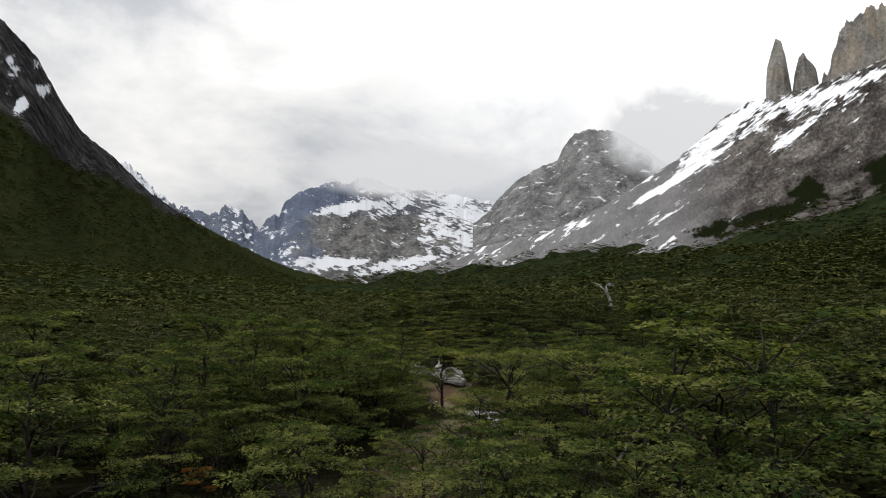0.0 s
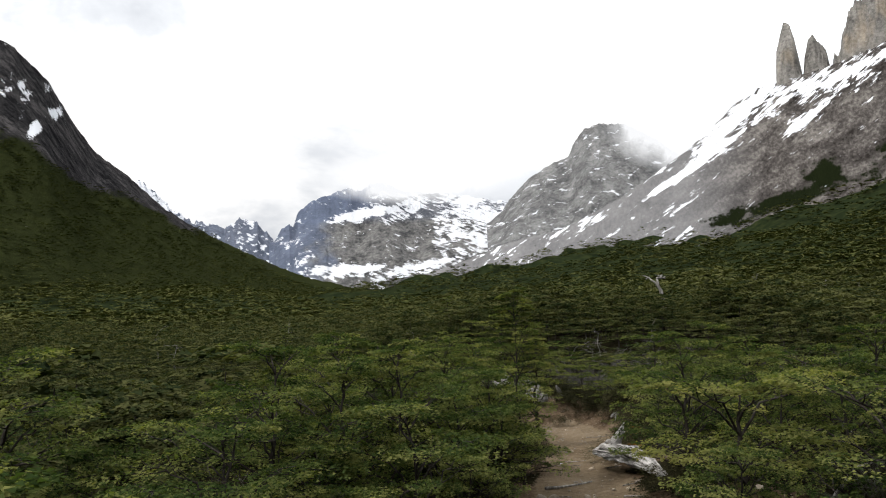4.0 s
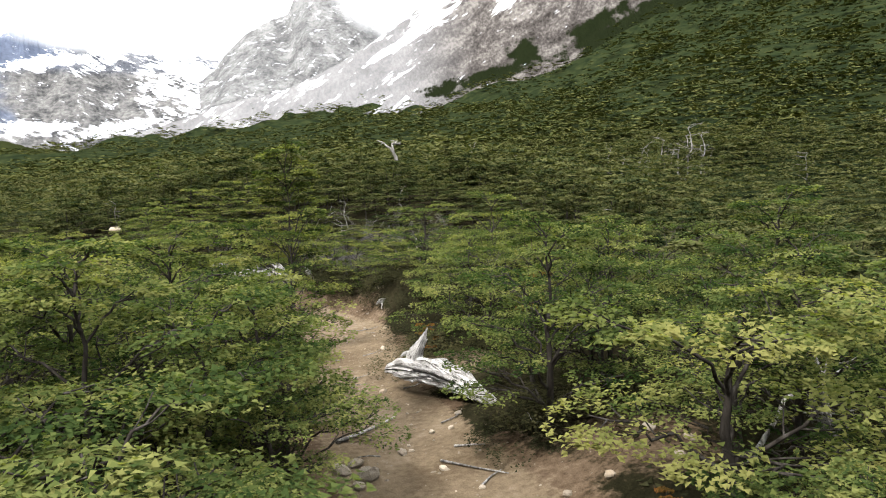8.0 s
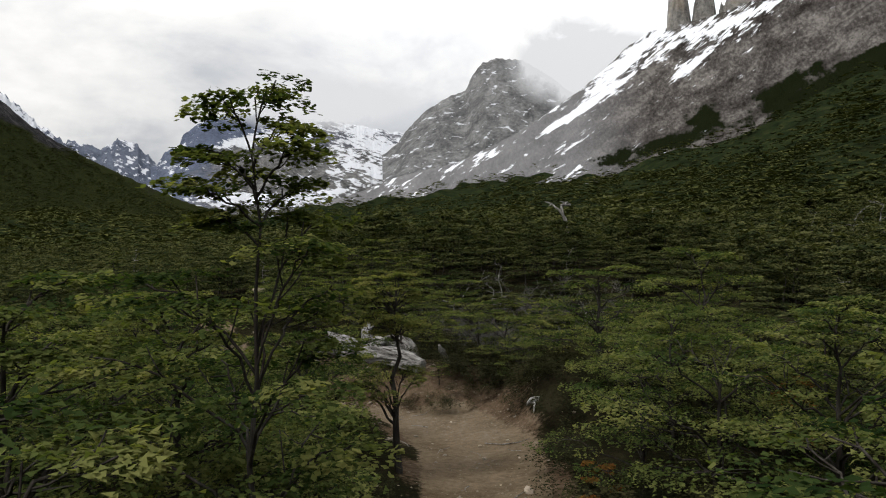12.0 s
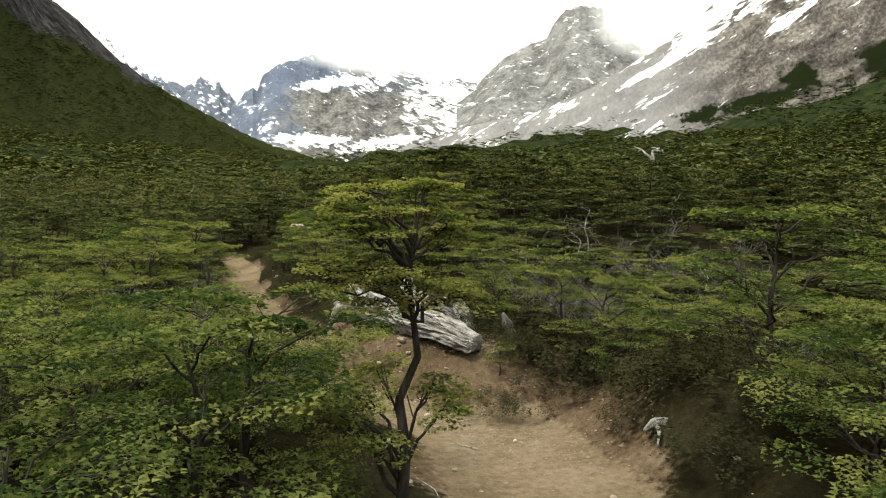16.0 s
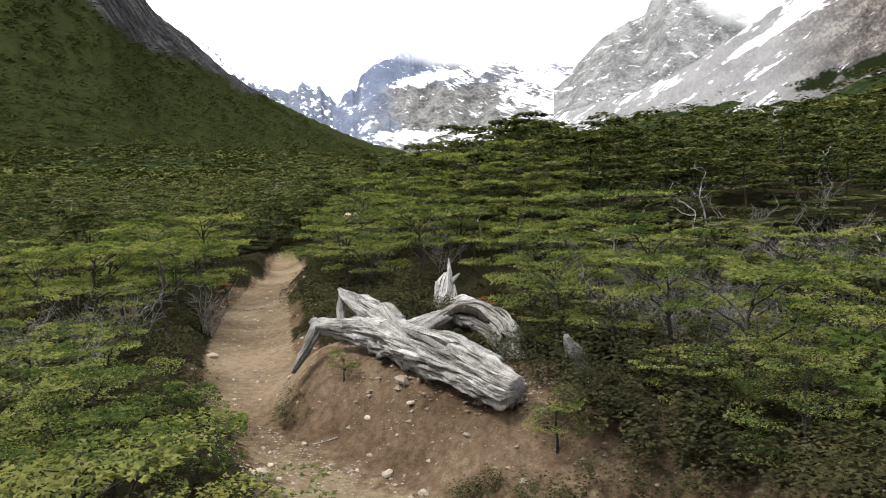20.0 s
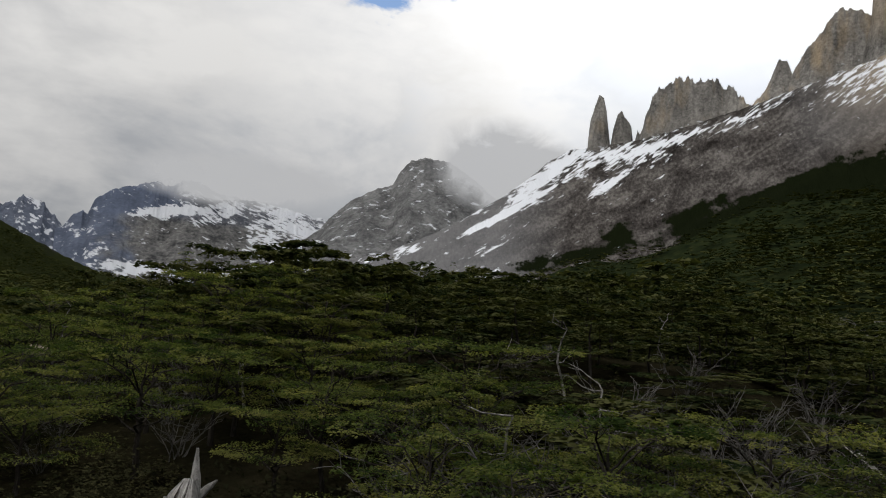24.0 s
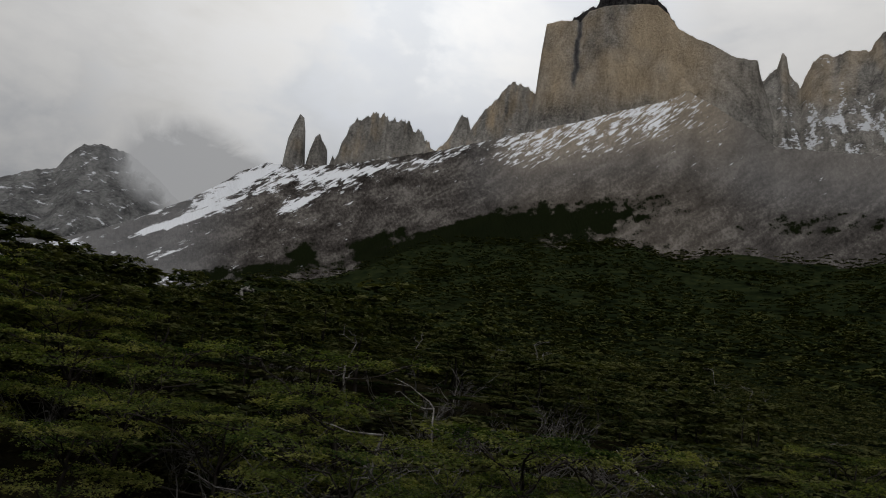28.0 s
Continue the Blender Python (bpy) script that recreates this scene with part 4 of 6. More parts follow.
def along(pts, g):
    k = np.linspace(0, 1, len(pts))
    return np.array([np.interp(g, k, pts[:, c]) for c in range(3)])


def beech_arrays(seed, H, R, limbs, side, leaves, leaf, bare=0.25, layers=4, top=0.55, thick=1.0, sides=6, corners=4, frond_size=0.42, crook=0.05, lean=(0.0, 0.0), aim=(), tilt=0.36, leader=1.0, knot=0.035):
    """A dwarf beech: crooked dark trunk, limbs that rise and then level out, and flat leafy sprays in layers.
    aim: limbs of one tree in turn, as (x, y, height of the tip, height where it leaves the trunk)."""
    rng = np.random.default_rng(seed)
    wood, V, F, T, k = [], [], [], [], 0
    r0 = (0.012 * H + 0.008) * thick
    ts = np.linspace(0, 1, 10)
    stem = curve3((0, 0, -0.12), (rng.normal(0, crook * H), rng.normal(0, crook * H), 0.5 * H), (lean[0], lean[1], H * 0.94 * leader), 10, 0.012 * H, rng)
    wood.append(tube(stem, r0 * (1.35 - 1.2 * ts ** 0.8), sides + 1, seed, 0.12, sides > 4))
    level = np.linspace(bare + 0.14, 1.0, layers) * H

    def add(c, az, a):
        nonlocal k
        v, f, t = frond(c, az, a, leaves, leaf, rng, tilt, corners)
        V.append(v)
        F.append(f + k)
        T.append(t)
        k += len(v)

    count = len(aim) or limbs
    for i in range(count):
        f = (i + 0.5) / count
        if aim:
            dx, dy, zt, zs = aim[i]
            az, L = math.atan2(dx, dy), math.hypot(dx, dy)
        else:
            lev = min(int(f * layers), layers - 1)
            zt = level[lev] + rng.normal(0, 0.02 * H)
            az = i * 2.4 + rng.uniform(-0.5, 0.5)
            L = R * float(np.interp(zt / H, [0.2, 0.5, 0.8, 1.0], [0.9, 1.0, 0.82, top])) * rng.uniform(0.6, 1.1)
            zs = max(zt - 0.5 * L - 0.06 * H, bare * H * 0.8)
        g = float(np.interp(zs, stem[:, 2], ts))
        s = along(stem, g)
        e = np.array([s[0] + math.sin(az) * L, s[1] + math.cos(az) * L, zt])
        q = s + np.array([math.sin(az) * L * 0.42, math.cos(az) * L * 0.42, (zt - zs) * 0.8])
        br = curve3(s, q, e, 8, knot * L, rng)
        rl = min(r0 * (0.50 - 0.25 * g), 0.028 * L + 0.003)
        wood.append(tube(br, np.linspace(rl, max(rl * 0.2, 0.0025), 8), max(sides - 1, 3), seed + i, 0.1 if sides > 5 else 0.0, False))
        for j in range(side + 1):
            g2 = 0.30 + 0.70 * (j + 1) / (side + 1)
            p = along(br, g2)
            a = frond_size * R * rng.uniform(0.75, 1.25) * (1.0 if zt < 0.85 * H else 0.8)
            if j == side:
                add(p, az, a)
                continue
            turn = az + (1 if j % 2 else -1) * rng.uniform(0.55, 1.25)
            l = max(L * rng.uniform(0.28, 0.5) * (1.2 - 0.5 * g2), 0.3 * a)
            c = p + np.array([math.sin(turn) * l, math.cos(turn) * l, 0.9 * (zt - p[2]) + rng.uniform(-0.02, 0.02) * H])
            if sides > 4:
                wood.append(tube(curve3(p, (p + c) / 2 + np.array([0, 0, -0.02]), c, 4, 0.012 * l, rng), np.linspace(rl * 0.42, 0.0022, 4), 4, 0, 0.0, False))
            add(c, turn, a)
    if not aim or leader > 0.9:
        add(stem[-1], rng.uniform(0, 6.28), frond_size * R * 0.7)
        add(stem[-2] + np.array([0.0, 0.0, 0.01]), rng.uniform(0, 6.28), frond_size * R * 0.9)
    return join(wood), (np.concatenate(V), np.concatenate(F), np.concatenate(T))


def make_tree(name, seed, *args, leaf_mat=None, **kw):
    wood, (cv, cf, tone) = beech_arrays(seed, *args, **kw)
    tree = new(name)
    part("trunk", wood, BARK, tree)
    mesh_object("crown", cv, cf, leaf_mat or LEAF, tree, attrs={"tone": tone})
    return tree


def place(ob, x, y, rz=0.0, s=1.0, dz=0.0, tilt=(0.0, 0.0)):
    ob.matrix_basis = pose(x, y, float(ground_z(x, y)) + dz, tilt[0], tilt[1], rz) @ Matrix.Diagonal((s, s, s, 1))
    return ob


def again(ob, x, y, rz=0.0, s=1.0, dz=0.0):
    c = copy_thing(ob, Matrix.Identity(4))
    return place(c, x, y, rz, s, dz)


# ---- the fallen bleached trees ----
def gnarled(points, radii, n, sides, seed, rough=0.22, squash=1.0):
    P, R = np.asarray(points, float), np.asarray(radii, float)
    t, k = np.linspace(0, 1, n), np.linspace(0, 1, len(P))
    d = np.concatenate([[0], np.cumsum(np.linalg.norm(np.diff(P, axis=0), axis=1))])
    d /= d[-1]
    Q = np.stack([np.interp(t, d, P[:, c]) for c in range(3)], -1)
    for _ in range(2):
        Q[1:-1] = (Q[:-2] + 2 * Q[1:-1] + Q[2:]) / 4
    V, F, uv = tube(Q, np.interp(t, d, R), sides, seed, rough)
    ridge = V[:-2].reshape(n, sides, 3)
    away = ridge - Q[:, None, :]
    th = np.linspace(0, 2 * np.pi, sides, endpoint=False)[None, :] + 0.9 * t[:, None]
    fine = 0.12 * fbm(d[-1] * t[:, None] * 6 + 0 * th, np.cos(th) * 6 + 9, 3, seed + 31) + 0.26 * fbm(d[-1] * t[:, None] * 1.6 + 0 * th, np.sin(th) * 9 + np.cos(th) * 4 + 30, 3, seed + 37)
    away = away * (1 + fine[..., None])
    away[..., 2] *= squash
    V[:-2] = (Q[:, None, :] + away).reshape(-1, 3)
    return V, F, uv


big_log = new("fallen_tree")
part("trunk", gnarled([(1.19, 17.57, 0.08), (1.12, 17.65, 0.09), (0.98, 17.80, 0.12), (0.72, 18.12, 0.145), (0.42, 18.5, 0.165), (0.16, 18.70, 0.18), (0.04, 18.72, 0.19)], [0.075, 0.085, 0.10, 0.122, 0.118, 0.08, 0.055], 120, 80, 3, 0.46, 0.86), LOGWOOD, big_log)
part("plank", gnarled([(1.12, 17.74, 0.20), (0.86, 18.06, 0.245), (0.60, 18.36, 0.255), (0.42, 18.58, 0.235)], [0.018, 0.036, 0.034, 0.014], 50, 20, 33, 0.6, 0.7), LOGWOOD, big_log)
# raised dark strip that paints the shade of a crevice; no groove is cut
part("crevice", gnarled([(0.94, 17.86, 0.205), (0.74, 18.10, 0.238), (0.56, 18.30, 0.250)], [0.008, 0.018, 0.008], 30, 12, 35, 0.6, 0.8), BARK, big_log, "dark strip along the trunk for the shade in a crevice")
part("root_horn", gnarled([(0.18, 18.70, 0.17), (-0.03, 18.72, 0.19), (-0.13, 18.72, 0.19), (-0.16, 18.70, 0.13), (-0.19, 18.68, 0.06), (-0.25, 18.66, -0.03), (-0.29, 18.64, -0.10)], [0.075, 0.050, 0.044, 0.036, 0.030, 0.024, 0.014], 48, 28, 5, 0.5), LOGWOOD, big_log)
part("root_stub", gnarled([(-0.10, 18.72, 0.20), (-0.16, 18.74, 0.23), (-0.19, 18.74, 0.22)], [0.04, 0.028, 0.008], 16, 14, 6, 0.5), LOGWOOD, big_log)
part("root_claw", gnarled([(0.45, 18.66, 0.14), (0.28, 18.84, 0.23), (0.12, 18.96, 0.30), (0.0, 19.02, 0.36), (-0.05, 19.06, 0.41)], [0.12, 0.088, 0.060, 0.036, 0.010], 54, 36, 7, 0.5), LOGWOOD, big_log)
part("root_prong", gnarled([(-0.02, 19.03, 0.38), (-0.03, 18.99, 0.28), (0.0, 18.92, 0.16), (0.05, 18.9, 0.10)], [0.02, 0.03, 0.034, 0.03], 20, 16, 8), LOGWOOD, big_log)
part("root_knob", gnarled([(0.42, 18.86, 0.20), (0.30, 19.0, 0.28), (0.22, 19.05, 0.28)], [0.055, 0.045, 0.012], 16, 14, 9, 0.4), LOGWOOD, big_log)
part("root_arch", gnarled([(0.52, 18.66, 0.12), (0.66, 18.76, 0.20), (0.82, 18.80, 0.265), (0.98, 18.74, 0.255), (1.12, 18.62, 0.18), (1.2, 18.52, 0.05), (1.24, 18.46, -0.08)], [0.055, 0.062, 0.072, 0.085, 0.09, 0.08, 0.07], 64, 44, 11, 0.32), LOGWOOD, big_log)
part("root_arch", gnarled([(0.40, 18.86, 0.14), (0.55, 18.88, 0.18), (0.70, 18.88, 0.22), (0.84, 18.84, 0.25)], [0.04, 0.05, 0.045, 0.03], 30, 20, 12, 0.35), LOGWOOD, big_log)
part("hollow_rim", gnarled([(0.60, 18.60, 0.17), (0.72, 18.66, 0.24), (0.80, 18.72, 0.26), (0.86, 18.70, 0.2)], [0.02, 0.032, 0.03, 0.015], 24, 16, 14, 0.4), LOGWOOD, big_log)
# dark solid piece standing for the shade inside a hollow
part("hollow", gnarled([(0.74, 18.68, 0.265), (0.84, 18.70, 0.315), (0.95, 18.66, 0.30), (1.04, 18.60, 0.245)], [0.010, 0.028, 0.030, 0.010], 24, 14, 29, 0.3), BARK, big_log, "dark lump for the shade in a hollow")
part("splinter", gnarled([(0.62, 18.56, 0.20), (0.78, 18.44, 0.19), (0.9, 18.34, 0.13)], [0.018, 0.024, 0.008], 18, 12, 13, 0.4), LOGWOOD, big_log)
part("splinter", gnarled([(0.88, 17.90, 0.17), (0.70, 18.08, 0.235), (0.52, 18.28, 0.27)], [0.010, 0.020, 0.010], 18, 10, 21, 0.4), LOGWOOD, big_log)
tagged(big_log, "big bleached fallen tree trunk with clawed roots on the bank", "fallen tree")

snag = new("broken_stump")
part("stem", gnarled([(0.54, 20.18, -0.42), (0.57, 20.26, -0.22), (0.59, 20.34, -0.04), (0.61, 20.42, 0.12), (0.63, 20.48, 0.26), (0.635, 20.5, 0.34)], [0.13, 0.105, 0.095, 0.080, 0.060, 0.025], 60, 34, 15, 0.6, 0.9), WHITE_LOG, snag)
part("splinter", gnarled([(0.52, 20.30, -0.10), (0.535, 20.36, 0.08), (0.55, 20.42, 0.20)], [0.03, 0.034, 0.006], 22, 12, 77, 0.6), WHITE_LOG, snag)
part("splinter", gnarled([(0.68, 20.36, -0.05), (0.70, 20.42, 0.12), (0.70, 20.46, 0.24)], [0.03, 0.030, 0.005], 22, 12, 78, 0.6), WHITE_LOG, snag)
part("spike", gnarled([(0.645, 20.48, 0.16), (0.65, 20.52, 0.30), (0.645, 20.56, 0.47)], [0.045, 0.026, 0.006], 20, 12, 16), WHITE_LOG, snag)
part("spike", gnarled([(0.655, 20.5, 0.24), (0.71, 20.5, 0.30), (0.75, 20.5, 0.335)], [0.028, 0.018, 0.004], 10, 8, 17), WHITE_LOG, snag)
part("spike", gnarled([(0.56, 20.42, 0.10), (0.545, 20.44, 0.2), (0.53, 20.46, 0.27)], [0.05, 0.03, 0.006], 14, 10, 18), WHITE_LOG, snag)
part("root", gnarled([(0.66, 20.36, 0.05), (0.80, 20.30, 0.12), (0.92, 20.2, 0.08), (1.0, 20.1, -0.1)], [0.06, 0.05, 0.045, 0.04], 22, 14, 19), WHITE_LOG, snag)
part("root", gnarled([(0.58, 20.26, -0.2), (0.5, 20.1, -0.28), (0.42, 19.95, -0.38)], [0.06, 0.04, 0.02], 14, 10, 20), WHITE_LOG, snag)
tagged(snag, "jagged white broken tree stump with sharp splinters in the heath", "stump")

small_log = new("fallen_log")
part("slab", gnarled([(0.84, 11.46, 0.10), (0.94, 11.34, 0.13), (1.06, 11.05, 0.15), (1.15, 10.75, 0.13), (1.24, 10.45, 0.10), (1.32, 10.25, 0.06)], [0.05, 0.10, 0.118, 0.108, 0.075, 0.03], 90, 64, 23, 0.7, 0.55), WHITE_LOG, small_log)
part("ridge", gnarled([(1.05, 11.38, 0.16), (1.18, 11.08, 0.19), (1.28, 10.75, 0.15), (1.34, 10.48, 0.08)], [0.05, 0.07, 0.055, 0.02], 50, 30, 24, 0.5, 0.8), WHITE_LOG, small_log)
part("broken_spike", gnarled([(1.05, 11.36, 0.12), (1.08, 11.36, 0.24), (1.12, 11.34, 0.33), (1.15, 11.32, 0.40), (1.18, 11.31, 0.48)], [0.075, 0.062, 0.042, 0.022, 0.003], 44, 28, 25, 0.6), WHITE_LOG, small_log)
part("broken_spike", gnarled([(1.06, 11.38, 0.24), (0.99, 11.40, 0.25), (0.94, 11.40, 0.22)], [0.032, 0.020, 0.004], 16, 14, 26, 0.6), WHITE_LOG, small_log)
part("broken_spike", gnarled([(1.10, 11.34, 0.26), (1.16, 11.36, 0.33), (1.20, 11.37, 0.36)], [0.032, 0.018, 0.003], 16, 14, 30, 0.6), WHITE_LOG, small_log)
part("splinter", gnarled([(0.92, 11.10, 0.20), (1.02, 10.85, 0.21), (1.12, 10.62, 0.17)], [0.010, 0.022, 0.008], 20, 12, 27, 0.5), WHITE_LOG, small_log)
part("splinter", gnarled([(1.16, 10.70, 0.20), (1.24, 10.50, 0.15), (1.30, 10.34, 0.08)], [0.012, 0.02, 0.006], 20, 12, 28, 0.5), WHITE_LOG, small_log)
tagged(small_log, "broad white weathered log with a broken spike beside the trail", "log")

white_root = new("dead_root")
rx, ry, rz = 2.24, 15.86, float(ground_z(2.24, 15.86)) - 0.015
part("limb", gnarled([(rx - 0.13, ry - 0.03, rz - 0.01), (rx - 0.05, ry, rz + 0.035), (rx + 0.04, ry + 0.02, rz + 0.03), (rx + 0.13, ry, rz - 0.02)], [0.012, 0.034, 0.028, 0.010], 44, 30, 71, 0.8, 0.8), WHITE_LOG, white_root)
part("spur", gnarled([(rx - 0.04, ry - 0.01, rz + 0.02), (rx - 0.05, ry - 0.09, rz + 0.0), (rx - 0.09, ry - 0.17, rz - 0.06)], [0.020, 0.014, 0.005], 20, 12, 76, 0.7), WHITE_LOG, white_root)
part("spur", gnarled([(rx + 0.06, ry, rz + 0.02), (rx + 0.10, ry - 0.06, rz + 0.01), (rx + 0.12, ry - 0.12, rz - 0.02)], [0.018, 0.014, 0.004], 18, 12, 79, 0.7), WHITE_LOG, white_root)
tagged(white_root, "white bleached dead root poking out of low heath", "dead root")


stub = new("broken_stump")
part("stem", gnarled([(1.68, 18.02, -0.2), (1.60, 18.0, 0.02), (1.52, 17.95, 0.20), (1.47, 17.92, 0.30)], [0.055, 0.05, 0.042, 0.012], 24, 14, 31, 0.4), LOGWOOD, stub)
tagged(stub, "slanting grey broken stump among shrubs", "stump")



def stone_arrays(seed, n=8):
    rng = np.random.default_rng(seed)
    th, ph = np.linspace(0, np.pi, 6), np.linspace(0, 2 * np.pi, n, endpoint=False)
    T, Q = np.meshgrid(th, ph, indexing="ij")
    r = 1 + 0.5 * fbm(T * 1.3 + seed, Q * 0.9, 2, seed)
    r[:, :] = np.where((T == 0) | (T == np.pi), r[:, :1], r)
    V = np.stack([r * np.sin(T) * np.cos(Q), 0.75 * r * np.sin(T) * np.sin(Q), 0.55 * r * np.cos(T)], -1).reshape(-1, 3)
    F = grid_faces(6, n, True)
    return V, F, np.zeros((len(V), 2))


STONES = [part("stone", stone_arrays(100 + k), (STONE, STONE, PALE_STONE)[k % 3], None, "", False) for k in range(6)]
for k, ob in enumerate(STONES):
    tagged(ob, ("grey-brown angular stone on the trail", "grey-brown angular stone on the trail", "pale yellowish stone on the trail")[k % 3], "stone", "stones on the trail")
rng = np.random.default_rng(5)
used = set()


def put_stone(k, x, y, s, dz=0.0):
    ob = STONES[k] if k not in used else STONES[k].copy()
    if k in used:
        scene.collection.objects.link(ob)
    used.add(k)
    ob.matrix_basis = pose(x, y, float(ground_z(x, y)) + s * 0.22 + dz, rng.uniform(-15, 15), rng.uniform(-15, 15), rng.uniform(0, 360)) @ Matrix.Diagonal((s, s, s, 1))


for k, x, y, s in ((0, 0.03, 9.48, 0.085), (1, -0.10, 9.62, 0.07), (3, 0.02, 9.72, 0.06), (4, -0.06, 9.36, 0.05), (2, 0.52, 9.42, 0.035), (2, -1.49, 20.15, 0.055), (2, 1.15, 8.55, 0.04), (0, 0.92, 8.62, 0.035),
                   (1, 0.72, 10.12, 0.03), (2, -0.45, 5.4, 0.07), (5, 0.15, 5.5, 0.09), (2, -0.05, 5.1, 0.08), (0, -0.7, 5.3, 0.09), (5, 1.7, 8.9, 0.05), (2, 1.85, 8.7, 0.045), (5, 1.6, 8.5, 0.04)):
    put_stone(k, x, y, s)
for i in range(170):
    j = rng.integers(3, len(TRAIL) - 3)
    t = rng.uniform()
    c = TRAIL[j] * (1 - t) + TRAIL[j + 1] * t
    h = TRAIL_HALF[j]
    off = rng.normal(0, 0.62) * h
    x, y = c[0] + off, c[1] + rng.normal(0, 0.2)
    put_stone(int(rng.integers(0, 6)), x, y, float(np.exp(rng.normal(-4.15, 0.45))) * (1.35 if abs(off) > 0.75 * h else 1.0))


for i in range(34):
    put_stone(int(rng.integers(0, 6)), 1.75 - 2.0 * rng.uniform() + rng.normal(0, 0.1), 17.45 + rng.uniform(0, 0.75), float(np.exp(rng.normal(-4.1, 0.5))))


g = np.random.default_rng(6)
n = 4200
j, t = g.integers(3, len(TRAIL) - 3, n), g.uniform(0, 1, n)
cx = TRAIL[j, 0] * (1 - t) + TRAIL[j + 1, 0] * t + g.normal(0, 0.75, n) * TRAIL_HALF[j]
cy = TRAIL[j, 1] * (1 - t) + TRAIL[j + 1, 1] * t + g.normal(0, 0.2, n)
extra = 500
cx[:extra], cy[:extra] = g.normal(1.5, 0.55, extra), g.normal(16.6, 0.5, extra)
cx[extra:4 * extra], cy[extra:4 * extra] = g.normal(0.6, 0.75, 3 * extra), g.normal(17.85, 0.35, 3 * extra)
s = np.exp(g.normal(-4.9, 0.45, n))
box = np.array([(0, 0, 1), (1, 0.2, 0), (-0.1, 1, 0.1), (-1, -0.1, 0), (0.1, -1, -0.1), (0, 0, -1)]) * np.array([1, 0.8, 0.6])
P = np.stack([cx, cy, ground_z(cx, cy)], -1)[:, None, :] + box[None] * s[:, None, None] * g.uniform(0.7, 1.3, (n, 6, 3))
F = np.array([(0, 1, 2), (0, 2, 3), (0, 3, 4), (0, 4, 1), (5, 2, 1), (5, 3, 2), (5, 4, 3), (5, 1, 4)])
tagged(mesh_object("gravel", P.reshape(-1, 3), (F[None] + (np.arange(n) * 6)[:, None, None]).reshape(-1, 3), STONE), "fine grey-brown gravel scattered over the trail", "gravel", kind="stuff")


# ---- twigs on the trail ----
def stick(points, r, label="thin bleached stick lying across the trail"):
    P = np.array([(x, y, float(ground_z(x, y)) + r + 0.006) for x, y in points])
    ob = part("stick", tube(P, np.linspace(r, r * 0.5, len(P)), 6, 3, 0.15), GREY_WOOD)
    return tagged(ob, label, "stick", "sticks on the trail")


stick([(0.02, 10.2), (0.2, 10.32), (0.42, 10.48), (0.6, 10.62)], 0.016)
stick([(0.55, 9.55), (0.68, 9.3), (0.8, 9.08)], 0.008)
stick([(0.60, 9.04), (0.7, 9.12), (0.79, 9.16)], 0.007)
stick([(0.72, 9.72), (0.82, 9.66), (0.9, 9.6)], 0.008)
for i in range(26):
    j = rng.integers(8, 14)
    c = TRAIL[j] + rng.normal(0, 0.35, 2)
    a, l = rng.uniform(0, 6.28), rng.uniform(0.06, 0.2)
    stick([(c[0], c[1]), (c[0] + math.cos(a) * l, c[1] + math.sin(a) * l), (c[0] + math.cos(a + 0.3) * 2 * l, c[1] + math.sin(a + 0.3) * 2 * l)], rng.uniform(0.003, 0.006), "thin dry twig on bare soil")


# ---- dead wood: grey twiggy shrubs, saplings and bleached trunks ----
def dead_shrub(seed, H, stems, forks):
    rng = np.random.default_rng(seed)
    parts = []
    for i in range(stems):
        az, out_ = rng.uniform(0, 6.28), rng.uniform(0.2, 0.8) * H
        e = np.array([math.sin(az) * out_, math.cos(az) * out_, H * rng.uniform(0.6, 1.0)])
        st = bend((rng.normal(0, 0.03), rng.normal(0, 0.03), -0.05), e, 7, 0.03 * H, rng, 0.06 * H)
        parts.append(tube(st, np.linspace(0.008, 0.0025, 7) * H ** 0.5, 5, i, 0.0, False))
        for j in range(forks):
            q = st[rng.integers(2, 7)]
            a2, l2 = az + rng.uniform(-1.6, 1.6), rng.uniform(0.12, 0.38) * H
            parts.append(tube(bend(q, q + np.array([math.sin(a2) * l2, math.cos(a2) * l2, rng.uniform(-0.05, 0.3) * H]), 4, 0.02 * H, rng), np.linspace(0.004, 0.0014, 4) * H ** 0.5, 4, j, 0.0, False))
    return join(parts)


DEAD = [part("dead_shrub", dead_shrub(200 + k, 0.52, 10, 8), TWIG) for k in range(4)]
for ob in DEAD:
    tagged(ob, "tangle of bare grey dead twigs", "dead shrub", "dead shrubs")
